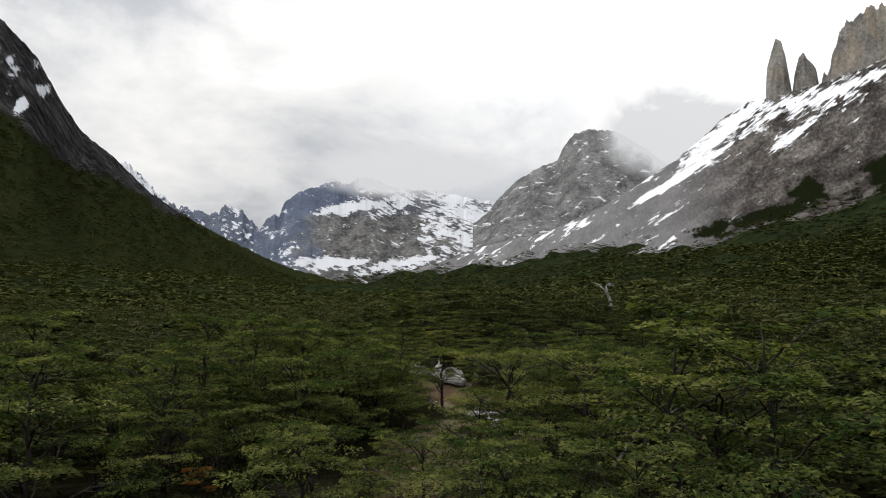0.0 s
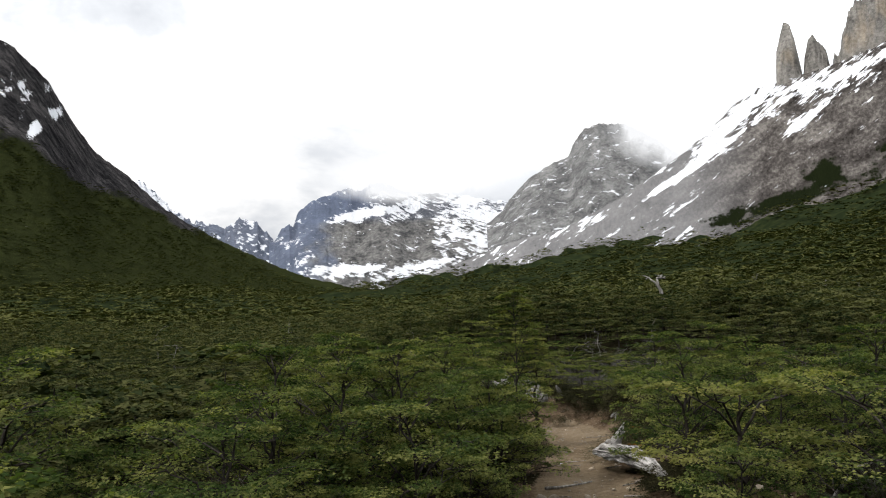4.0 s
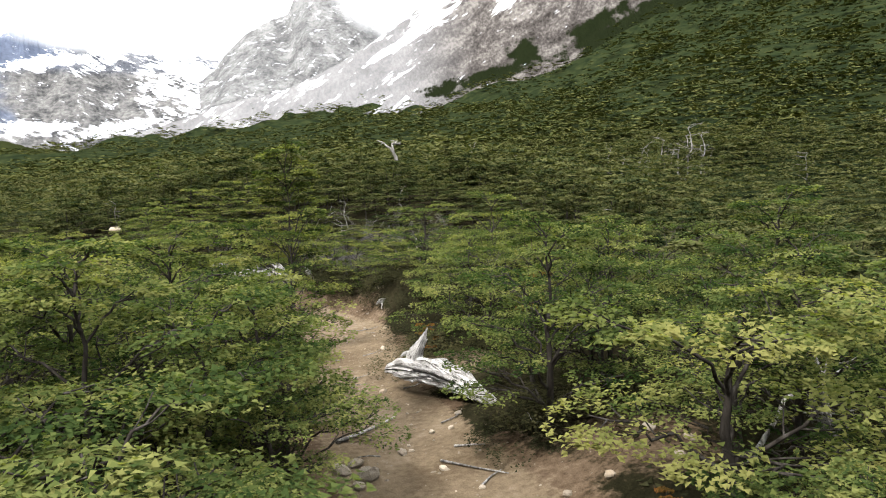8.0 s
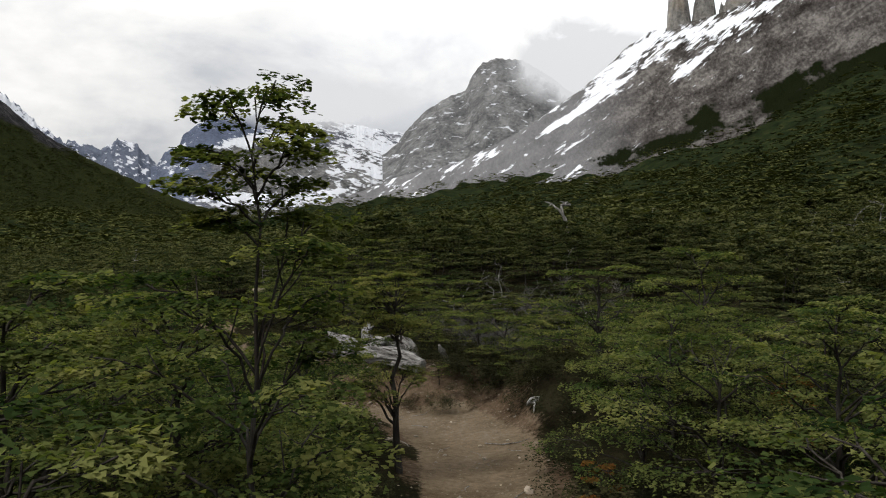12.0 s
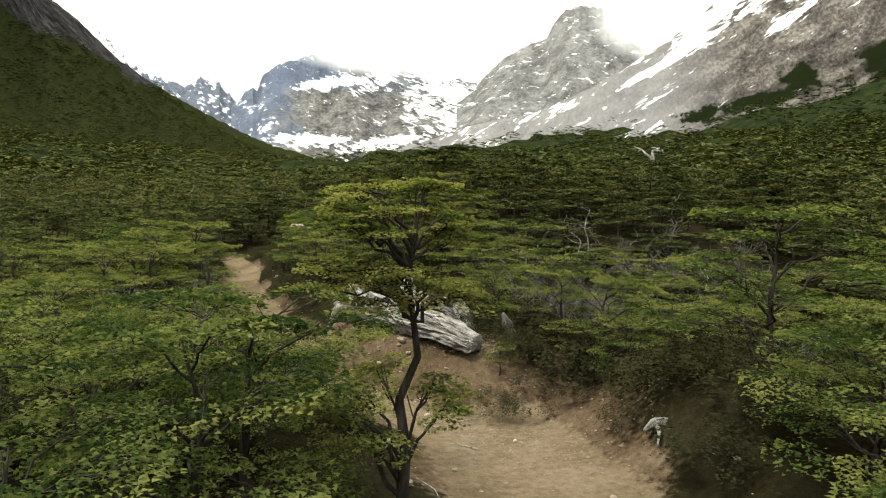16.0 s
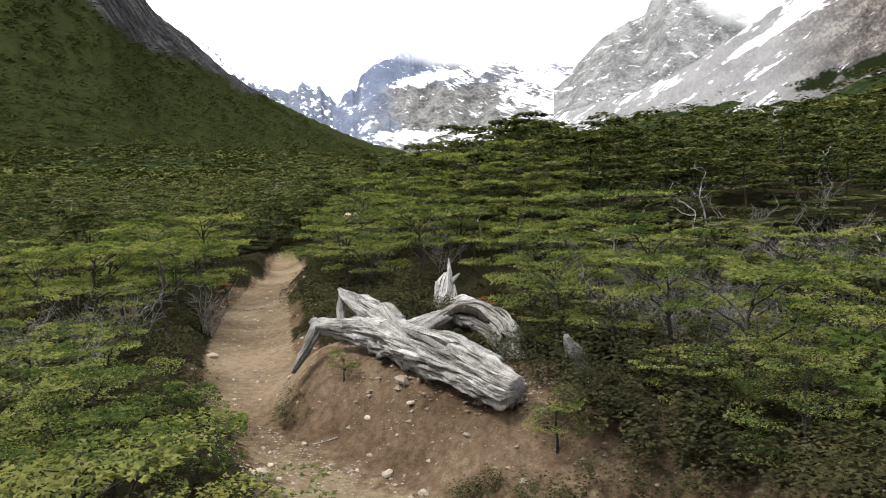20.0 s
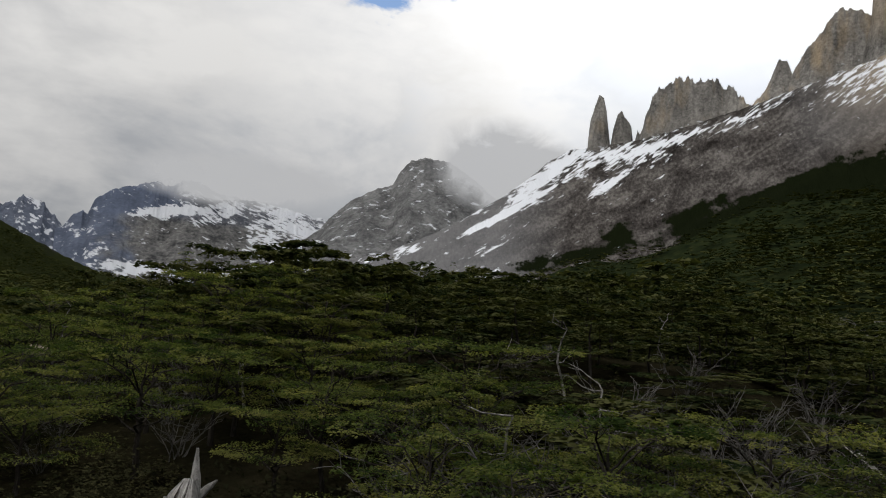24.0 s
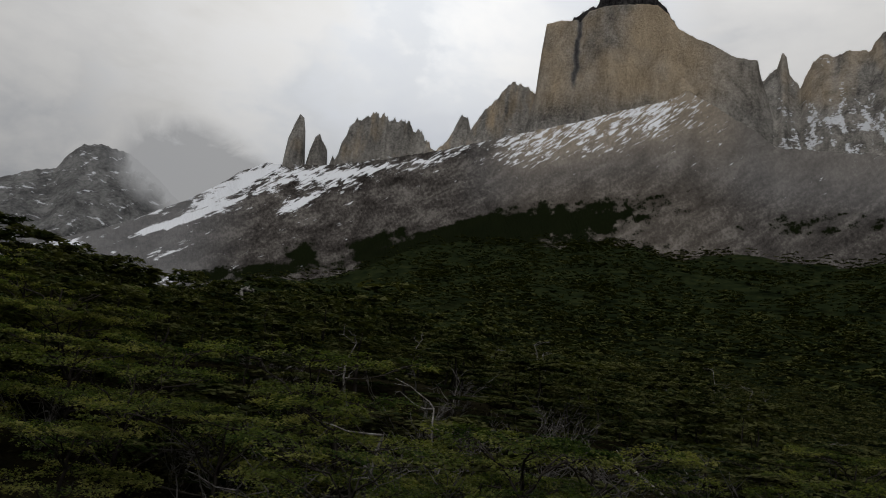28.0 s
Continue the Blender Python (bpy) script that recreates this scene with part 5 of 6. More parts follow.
spots = [(2.4, 19.6), (2.9, 20.2), (3.5, 20.0), (2.1, 20.6), (3.2, 21.2), (4.1, 20.8), (2.6, 21.8), (3.8, 22.0), (4.6, 21.6), (1.9, 21.9), (3.1, 22.8), (4.9, 22.8), (5.6, 21.9), (2.2, 23.2), (-0.6, 24.0), (0.5, 23.6),
         (1.3, 22.6), (5.2, 20.4), (6.2, 22.6), (3.0, 18.9), (-2.3, 19.4), (-1.75, 19.3), (-3.0, 20.6), (-2.9, 17.2), (-1.9, 6.9), (3.6, 19.2), (3.9, 20.2), (4.4, 19.7), (-2.6, 15.2), (4.4, 18.6), (2.7, 9.6), (2.2, 7.9), (-2.6, 8.6),
         (-1.9, 19.0), (-2.2, 18.6), (-1.6, 18.3), (-2.6, 19.2), (-1.85, 20.9), (1.9, 18.7), (2.3, 18.3), (2.7, 18.9), (2.6, 19.4), (3.1, 19.6), (3.4, 20.6), (1.6, 20.3), (2.2, 20.1), (2.9, 21.0), (3.7, 21.2), (-2.9, 18.2),
         (1.5, 23.8), (3.6, 23.8), (-1.2, 25.6), (0.2, 25.2)]
for i, (x, y) in enumerate(spots):
    if i < 4:
        place(DEAD[i], x, y, 40 * i, 1.0)
    else:
        again(DEAD[i % 4], x, y, 67 * i, 0.65 + 0.4 * ((i * 37) % 10) / 10)

for i, (x, y, s) in enumerate(((2.7, 21.2, 0.9), (3.1, 20.7, 1.0), (3.4, 21.2, 1.0), (3.9, 21.0, 0.9), (4.4, 21.2, 0.9), (1.9, 21.2, 0.9), (3.6, 20.3, 1.0), (4.3, 20.5, 1.0), (4.9, 20.9, 0.9), (5.4, 20.6, 1.0), (2.1, 19.3, 1.0), (2.6, 18.5, 0.85),
                               (3.2, 19.2, 0.95), (3.9, 19.4, 1.0), (2.0, 20.1, 1.0), (2.45, 19.85, 1.0), (2.8, 19.5, 1.0), (2.5, 20.5, 1.0), (3.3, 18.4, 0.9), (4.6, 19.3, 1.0), (2.25, 18.8, 0.8))):
    again(DEAD[i % 4], x, y, 83 * i, s)

sapling = part("dead_sapling", join([tube(bend((0, 0, -0.05), (-0.06, 0, 0.58), 7, 0.02, rng), np.linspace(0.03, 0.006, 7), 6, 1, 0.2), tube(bend((0.0, 0, 0.3), (0.14, 0.02, 0.44), 4, 0.01, rng), np.linspace(0.014, 0.004, 4), 5),
                                     tube(bend((-0.03, 0, 0.34), (-0.10, 0.02, 0.44), 4, 0.01, rng), np.linspace(0.012, 0.003, 4), 5)]), BARK)
tagged(place(sapling, -1.75, 19.9, 0, 1.15), "bare dark dead sapling with two short forks", "dead sapling")
tagged(again(sapling, -1.03, 18.76, 120, 0.40), "tiny bare dead sapling at the trail edge", "dead sapling")


def dead_tree(seed, H, lean, branches, thick=0.045):
    rng = np.random.default_rng(seed)
    st = bend((0, 0, -0.2), (lean[0] * H, lean[1] * H, H), 9, 0.04 * H, rng)
    parts = [tube(st, np.linspace(thick * H, thick * H * 0.25, 9), 9, seed, 0.25)]
    for j in range(branches):
        q = st[rng.integers(3, 9)]
        a, l = rng.uniform(0, 6.28), rng.uniform(0.15, 0.45) * H
        e = q + np.array([math.sin(a) * l, math.cos(a) * l, rng.uniform(-0.1, 0.7) * l])
        b = bend(q, e, 5, 0.03 * H, rng)
        parts.append(tube(b, np.linspace(thick * H * 0.35, thick * H * 0.08, 5), 5, j, 0.0, False))
        m = b[3]
        parts.append(tube(bend(m, m + rng.normal(0, 0.09 * H, 3), 3, 0.01, rng), np.linspace(thick * H * 0.16, thick * H * 0.05, 3), 4, j, 0.0, False))
    return join(parts)


DEAD_TREES = [part("dead_tree", dead_tree(300 + k, 1.0, ((-0.28, 0.1), (0.05, 0), (0.1, 0.1), (-0.06, 0))[k], (3, 9, 6, 8)[k], (0.085, 0.022, 0.026, 0.022)[k]), GREY_WOOD) for k in range(4)]
for ob in DEAD_TREES:
    tagged(ob, "bleached standing dead tree with bare limbs in the forest", "dead tree", "dead trees")
dead_at = [(0, 11.5, 39.6, 2.5), (1, 31.3, 73.0, 3.2), (3, 43.8, 55.2, 4.6), (2, 41.5, 53.0, 3.0), (3, 42.4, 56.0, 3.6), (1, 40.2, 56.5, 3.0), (2, 45.0, 54.0, 3.2), (3, 46.5, 56.5, 3.8), (1, 39.0, 54.5, 2.6), (2, 36.5, 55.0, 2.4), (3, 38.0, 58.0, 2.8),
           (1, 30.0, 58.0, 2.6), (2, 31.4, 59.5, 2.4), (3, 32.2, 57.5, 2.6), (1, 29.0, 60.0, 2.6), (2, 48.0, 60.0, 3.6), (3, 10.4, 21.4, 0.9), (2, 46.0, 44.0, 3.0), (1, 52.0, 40.0, 3.0), (3, 55.0, 42.0, 3.4), (2, -12.0, 54.0, 2.0), (1, -22.0, 56.0, 2.0),
           (1, -1.9, 30.0, 1.0), (3, 64.0, 50.0, 4.0), (2, 44.0, 57.5, 3.0), (3, 3.6, 22.6, 0.75), (1, 5.6, 24.2, 0.6), (1, 3.0, 20.9, 0.75), (2, 2.2, 20.4, 0.65), (2, -14.0, 38.0, 1.5)]
first = set()
for i, (k, x, y, h) in enumerate(dead_at):
    if k not in first:
        place(DEAD_TREES[k], x, y, 0 if k == 0 else 50 * i, h)
        first.add(k)
    else:
        again(DEAD_TREES[k], x, y, 71 * i, h)
boulder = part("boulder", stone_arrays(77, 12), PALE_STONE)
tagged(place(boulder, -1.95, 28.5, 20, 0.17, 0.45), "pale boulder showing between low trees", "boulder")

# bare pale branches reaching over the shrubs
reach = part("dead_branch", join([tube(bend((0, 0, 0.0), (0.9, 0.25, 0.62), 8, 0.03, rng, 0.05), np.linspace(0.022, 0.007, 8), 6, 1, 0.1), tube(bend((0.45, 0.12, 0.33), (0.75, -0.1, 0.42), 4, 0.02, rng), np.linspace(0.01, 0.003, 4), 5),
                                  tube(bend((0.6, 0.17, 0.45), (0.85, 0.4, 0.75), 4, 0.02, rng), np.linspace(0.009, 0.003, 4), 5)]), DRIFT)
tagged(place(reach, 2.0, 7.2, 0, 1.0), "long bare bleached branch rising out of the thicket", "dead branch", "dead branches")
for i, (x, y, rz, s) in enumerate(((2.7, 8.4, 30, 0.9), (1.9, 8.3, -20, 0.8), (3.6, 10.4, 200, 0.9), (-2.4, 10.6, 100, 0.7), (4.4, 19.8, 60, 0.9), (2.7, 23.0, 10, 0.9), (0.9, 23.2, 80, 0.7))):
    again(reach, x, y, rz, s)

# ---- trees ----
TREES = [make_tree("beech_tree", 400 + k, (1.22, 1.35, 1.08, 1.5, 1.15, 1.3)[k], (0.72, 0.62, 0.78, 0.66, 0.70, 0.80)[k], (13, 15, 11, 17, 13, 11)[k], 5, 92, 0.027, bare=(0.26, 0.3, 0.28, 0.3, 0.2, 0.42)[k], layers=(4, 5, 3, 5, 4, 3)[k], top=(0.5, 0.3, 0.8, 0.35, 0.55, 0.9)[k], corners=3) for k in range(6)]
FINE_TREES = [make_tree("beech_tree", 430 + k, (1.0, 1.15, 0.9)[k], (0.60, 0.55, 0.66)[k], (13, 14, 12)[k], 5, 96, 0.026, bare=(0.2, 0.25, 0.3)[k], layers=(4, 5, 3)[k], top=(0.5, 0.4, 0.9)[k], sides=7, corners=3) for k in range(3)]
LIGHT_TREES = [make_tree("beech_tree", 450 + k, (1.25, 1.4, 1.1, 1.55)[k], (0.76, 0.68, 0.84, 0.70)[k], (9, 10, 8, 11)[k], 4, 50, 0.050, bare=0.24, layers=(4, 5, 3, 5)[k], top=(0.6, 0.35, 0.9, 0.3)[k], sides=5, corners=3) for k in range(4)]
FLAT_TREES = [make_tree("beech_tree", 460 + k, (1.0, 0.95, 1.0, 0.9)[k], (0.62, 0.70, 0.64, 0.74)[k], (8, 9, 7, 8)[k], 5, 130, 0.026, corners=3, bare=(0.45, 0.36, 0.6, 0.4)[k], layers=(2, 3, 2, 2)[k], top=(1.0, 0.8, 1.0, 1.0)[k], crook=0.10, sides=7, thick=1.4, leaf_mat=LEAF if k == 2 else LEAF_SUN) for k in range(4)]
for ob, (x, y, s) in zip(FLAT_TREES, ((1.0, 7.5, 1.12), (0.66, 5.5, 0.75), (1.62, 6.85, 1.14), (2.3, 5.4, 1.32))):
    tagged(place(ob, x, y, 40, s), "crooked beech tree with a wide flat crown on dark forked stems", "tree", "dwarf beech trees")
for i, (k, x, y, s) in enumerate(((0, 0.0, 4.55, 0.68), (0, 0.05, 5.9, 0.72), (1, -0.15, 6.7, 0.48), (0, 0.46, 5.05, 0.8), (1, 0.05, 15.75, 0.74), (0, 0.22, 5.75, 0.66), (1, 2.6, 5.6, 1.0), (0, 0.62, 6.9, 0.62), (0, 2.05, 20.6, 0.74), (1, 1.70, 20.95, 0.70), (0, 1.05, 21.0, 0.55), (1, 5.8, 19.6, 0.66), (0, 2.4, 19.8, 0.56), (1, 1.72, 19.75, 0.52),
                                 (0, -0.60, 21.8, 0.68), (1, -2.15, 20.9, 0.66), (0, -2.5, 20.1, 0.75), (1, -2.4, 21.9, 0.8), (0, -3.2, 22.4, 0.95), (1, -3.0, 21.2, 0.85), (0, -2.85, 23.3, 0.95), (1, -1.9, 17.6, 0.6), (0, -0.35, 15.2, 0.58), (1, -0.10, 14.6, 0.45),
                                 (0, -0.95, 15.7, 0.68), (1, 1.32, 19.0, 0.46), (0, 1.78, 18.35, 0.42), (1, 2.05, 17.5, 0.34), (0, 2.5, 17.3, 0.46), (1, 2.95, 17.9, 0.58), (0, 6.2, 20.4, 0.52), (1, 3.3, 18.8, 0.66), (0, 0.10, 18.46, 0.18), (1, 1.46, 18.55, 0.28), (0, 1.38, 17.35, 0.26),
                                 (1, 0.2, 22.6, 0.7), (0, -0.1, 23.6, 0.75), (1, 6.6, 19.8, 0.75), (0, 1.35, 22.3, 0.72), (1, 1.1, 23.4, 0.8), (0, 1.6, 24.0, 0.85), (1, 1.0, 25.0, 0.95), (0, 0.5, 26.0, 0.95), (1, 1.5, 26.6, 1.0), (0, 0.75, 24.2, 0.85))):
    again(FLAT_TREES[k + 2 * (i % 2)], x, y, 77 * i, s)
for ob in TREES + FINE_TREES + LIGHT_TREES:
    tagged(ob, "low windswept beech tree with flat layers of small green leaves", "tree", "dwarf beech trees")

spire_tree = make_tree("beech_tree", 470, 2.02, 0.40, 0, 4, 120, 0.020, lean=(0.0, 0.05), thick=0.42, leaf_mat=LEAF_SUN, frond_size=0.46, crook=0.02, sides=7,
                       aim=((0.04, 0.03, 2.08, 1.95), (-0.07, 0.0, 2.04, 1.9), (0.09, 0.05, 1.99, 1.86), (-0.15, 0.03, 1.92, 1.80), (0.11, -0.06, 1.90, 1.78), (-0.06, 0.12, 1.88, 1.76), (-0.17, -0.04, 1.80, 1.70), (0.08, 0.10, 1.80, 1.70), (-0.10, 0.05, 1.72, 1.64),
                            (0.17, 0.06, 1.72, 1.36), (0.14, -0.10, 1.62, 1.32), (-0.30, 0.05, 1.56, 1.30), (0.17, 0.16, 1.50, 1.26), (-0.14, -0.22, 1.50, 1.24), (0.05, 0.28, 1.48, 1.22), (-0.38, -0.05, 1.38, 1.10), (0.18, 0.10, 1.36, 1.08), (0.12, -0.32, 1.34, 1.06), (-0.12, 0.34, 1.30, 1.02),
                            (-0.42, 0.14, 1.16, 0.86), (0.20, -0.18, 1.14, 0.84), (0.16, 0.36, 1.08, 0.80), (-0.26, -0.34, 1.06, 0.78), (-0.46, 0.0, 0.92, 0.60), (0.26, 0.1, 0.86, 0.56), (0.05, -0.46, 0.82, 0.52), (0.0, 0.46, 0.74, 0.48)))
tagged(place(spire_tree, -0.22, 10.25, 0), "slender beech sapling with a spire top above its neighbours", "tree", "dwarf beech trees")
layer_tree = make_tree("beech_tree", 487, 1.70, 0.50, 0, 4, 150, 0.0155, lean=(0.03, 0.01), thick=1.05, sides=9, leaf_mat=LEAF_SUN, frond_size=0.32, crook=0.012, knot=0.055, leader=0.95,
                       aim=((0.00, 0.00, 1.70, 1.50), (0.06, 0.09, 1.71, 1.50), (-0.22, 0.09, 1.69, 1.50), (-0.25, -0.04, 1.66, 1.47), (-0.32, 0.06, 1.61, 1.40), (-0.17, -0.13, 1.59, 1.42), (-0.11, 0.11, 1.60, 1.45), (0.07, 0.11, 1.61, 1.46),
                            (0.14, -0.03, 1.59, 1.44), (0.16, 0.12, 1.55, 1.42), (0.20, 0.03, 1.50, 1.41), (-0.16, -0.02, 1.53, 1.38), (-0.23, -0.13, 1.55, 1.37), (-0.35, 0.05, 1.56, 1.37), (-0.36, 0.05, 1.37, 1.20), (-0.22, -0.13, 1.43, 1.21),
                            (-0.22, 0.09, 1.37, 1.22), (-0.07, -0.16, 1.37, 1.20), (-0.07, 0.14, 1.38, 1.23), (0.07, -0.11, 1.34, 1.22), (0.12, 0.14, 1.29, 1.20), (0.21, 0.03, 1.29, 1.17), (0.24, 0.14, 1.26, 1.17), (-0.15, -0.07, 1.26, 1.17),
                            (-0.31, 0.16, 1.28, 1.18), (-0.30, -0.08, 0.84, 0.50), (-0.20, 0.12, 0.80, 0.52), (-0.36, 0.10, 0.76, 0.46), (-0.14, -0.16, 0.74, 0.46),
                            (0.13, 0.03, 0.92, 0.64), (0.16, -0.10, 0.85, 0.58), (-0.12, 0.05, 0.95, 0.64), (-0.20, -0.10, 0.90, 0.58), (0.10, 0.14, 0.86, 0.60)))
tagged(place(layer_tree, 0.50, 14.13, 0, 1.0, -0.08), "dark-trunked beech with clear flat leaf layers beside the trail", "tree", "dwarf beech trees")
cone_tree = make_tree("beech_tree", 488, 1.36, 0.62, 24, 4, 100, 0.0235, bare=0.12, layers=8, top=0.22, frond_size=0.38, sides=7)
tagged(place(cone_tree, 1.24, 9.32, 0), "dense cone-shaped beech with drooping leaf layers beside the trail", "tree", "dwarf beech trees")
for x, y, rz, s in ((-0.62, 11.15, 70, 1.0), (-0.98, 10.6, 200, 1.05), (-1.4, 8.75, 120, 1.05), (2.15, 9.9, 30, 0.95), (2.05, 8.1, 260, 0.9), (2.9, 9.0, 160, 1.0), (-1.75, 7.75, 310, 1.02), (2.75, 11.8, 80, 0.95), (-2.6, 9.6, 20, 1.0)):
    again(cone_tree, x, y, rz, s)
side_tree = make_tree("beech_tree", 491, 1.32, 0.72, 13, 5, 60, 0.036, bare=0.22, layers=5, thick=1.2, corners=3)
tagged(place(side_tree, 3.1, 16.15, 0), "spreading beech tree with several dark stems", "tree", "dwarf beech trees")

sky_tree = make_tree("beech_tree", 502, 2.0, 0.34, 20, 2, 16, 0.055, bare=0.25, layers=10, top=0.2, thick=0.8, sides=5, corners=3, frond_size=0.5, crook=0.02)
tagged(place(sky_tree, -0.5, 34.2, 0, 1.1), "thin half-bare beech sapling standing above the canopy", "tree", "dwarf beech trees")
for x, y, s in ((1.7, 35.4, 1.0), (0.4, 36.0, 0.85), (6.6, 37.0, 1.05), (-9.0, 40.0, 1.0)):
    again(sky_tree, x, y, 80 * x, s)

WALK = np.array([(0.0, -0.5), (-0.4, 0.7), (-1.0, 1.7), (-1.5, 3.6), (-1.45, 4.6), (-1.1, 5.4), (-0.6, 6.7), (0.0, 8.3), (0.4, 10.3), (0.45, 11.5), (0.65, 12.5), (1.1, 14.2), (0.95, 16.2), (0.7, 17.2), (0.1, 17.8)])


def to_walk(x, y):
    """Distance to the line on which people tread."""
    best = 1e9
    for p, q in zip(WALK[:-1], WALK[1:]):
        d = q - p
        t = min(1.0, max(0.0, ((x - p[0]) * d[0] + (y - p[1]) * d[1]) / float(d @ d)))
        best = min(best, math.hypot(x - p[0] - t * d[0], y - p[1] - t * d[1]))
    return best


HEROES = [(4, -1.30, 7.35, 0.95), (3, -2.1, 7.2, 0.95), (0, 1.76, 9.65, 0.85), (4, -0.30, 11.9, 0.68), (2, -1.15, 10.0, 1.15), (4, -0.62, 9.5, 1.0), (0, -0.95, 8.9, 0.95), (3, -1.5, 9.4, 0.95), (2, -0.38, 11.0, 0.85), (2, 2.1, 12.9, 0.75), (0, -1.0, 13.4, 0.9), (3, -1.3, 12.4, 0.85), (2, -0.55, 13.3, 0.75), (1, -1.6, 14.4, 0.8), (0, -1.4, 15.6, 0.7), (4, -1.9, 16.4, 0.75), (1, 2.55, 10.6, 0.95),
          (0, 2.3, 9.0, 0.8), (5, 3.3, 10.9, 1.0), (3, -2.0, 9.2, 1.0), (4, -0.60, 16.85, 0.46), (4, -0.22, 16.95, 0.40), (0, -0.95, 17.2, 0.42), (4, -0.3, 16.5, 0.42), (2, -0.78, 22.3, 0.72), (1, 5.9, 18.4, 0.62), (5, 6.3, 19.2, 0.6), (5, 1.55, 19.7, 0.55), (4, 2.35, 17.0, 0.42), (5, 2.2, 21.0, 0.72), (5, 1.35, 21.3, 0.6),
          (0, 1.55, 6.2, 0.5), (2, 1.2, 6.5, 0.58), (1, 2.2, 7.2, 0.6), (3, 1.3, 5.2, 0.5), (2, 2.7, 6.1, 0.62), (2, 0.42, 6.2, 0.5), (4, 0.75, 7.1, 0.55), (4, -0.02, 6.6, 0.34), (0, -0.15, 7.6, 0.3), (4, -1.35, 6.75, 0.6), (2, -0.85, 8.0, 0.55), (4, -1.62, 6.35, 0.62), (0, -1.75, 6.9, 0.75), (2, -2.0, 5.8, 0.65), (0, -0.70, 8.6, 0.66), (4, -0.5, 9.2, 0.75), (1, 1.5, 7.95, 0.8), (4, 0.2, 5.0, 0.5), (0, 0.62, 6.6, 0.7), (4, 1.0, 5.6, 0.6), (3, -2.4, 4.6, 0.85), (3, -3.4, 6.4, 1.0), (0, -2.1, 6.3, 0.95), (2, -2.5, 7.4, 0.9), (1, 2.7, 13.6, 0.9), (0, -0.35, 15.4, 0.62), (2, -0.9, 14.6, 0.75), (4, -0.2, 12.6, 0.6)]
taken = [(1.24, 9.32), (-0.62, 11.15), (-0.98, 10.6), (-1.4, 8.75), (2.15, 9.9), (2.05, 8.1), (2.9, 9.0), (-1.75, 7.75), (2.75, 11.8), (-2.6, 9.6), (-0.16, 10.25), (0.53, 13.8), (3.1, 16.15), (2.8, 15.9)] + [(x, y) for _, x, y, _ in HEROES]
started = set()
for i, (k, x, y, s) in enumerate(HEROES):
    if to_walk(x, y) < 1.25:
        full = (1.22, 1.35, 1.08, 1.5, 1.15, 1.3)[k] * s
        k = ("f", 2 if k == 5 else i % 2)
        again(FINE_TREES[k[1]], x, y, 53 * i, full / (1.0, 1.15, 0.9)[k[1]])
        continue
    if k in started:
        again(TREES[k], x, y, 53 * i, s)
    else:
        place(TREES[k], x, y, 53 * i, s)
        started.add(k)

CLEAR = [(0.95, 10.6, 0.75), (1.1, 11.1, 0.6), (1.75, 11.8, 0.45), (0.45, 18.7, 0.85), (0.62, 20.4, 0.75), (0.72, 19.6, 0.6), (1.6, 16.7, 0.9), (2.1, 15.6, 0.6), (0.7, 17.0, 1.0), (1.5, 18.1, 0.45), (1.6, 8.7, 0.45), (-1.25, 20.0, 0.5), (0.1, 20.0, 0.8)]


def tree_height(x, y):
    """How tall the thicket grows: knee to head high by the trail, higher on the rise ahead."""
    dx, dy = x - MID[0], y - MID[1]
    r, az = np.hypot(dx, dy), np.degrees(np.arctan2(dx, dy))
    h = 1.05 + 0.22 * fbm(x * 0.35, y * 0.35, 3, 91) + 0.42 * fbm(x * 0.8, y * 0.8, 2, 93)
    h = h + 0.72 * smooth(az, -16, 8) * (1 - smooth(az, 40, 80)) * smooth(r, 13, 21) + 0.35 * (1 - smooth(y, 2, 9)) * (x > 0)
    h = h - 0.30 * smooth(y, 15, 18) * (1 - smooth(r, 10, 13)) + 0.5 * smooth(r, 22, 60)
    return h


def scatter(x0, x1, y0, y1, step, seed):
    g = np.random.default_rng(seed)
    X, Y = np.meshgrid(np.arange(x0, x1, step), np.arange(y0, y1, step), indexing="ij")
    X, Y = X + g.uniform(-0.42, 0.42, X.shape) * step, Y + g.uniform(-0.42, 0.42, X.shape) * step
    return X.ravel(), Y.ravel(), g


X, Y, g = scatter(-6.5, 8.0, -0.5, 27.5, 0.86, 8)
D, Hf = to_trail(X, Y)
n_close = n_light = 0
near_done = []
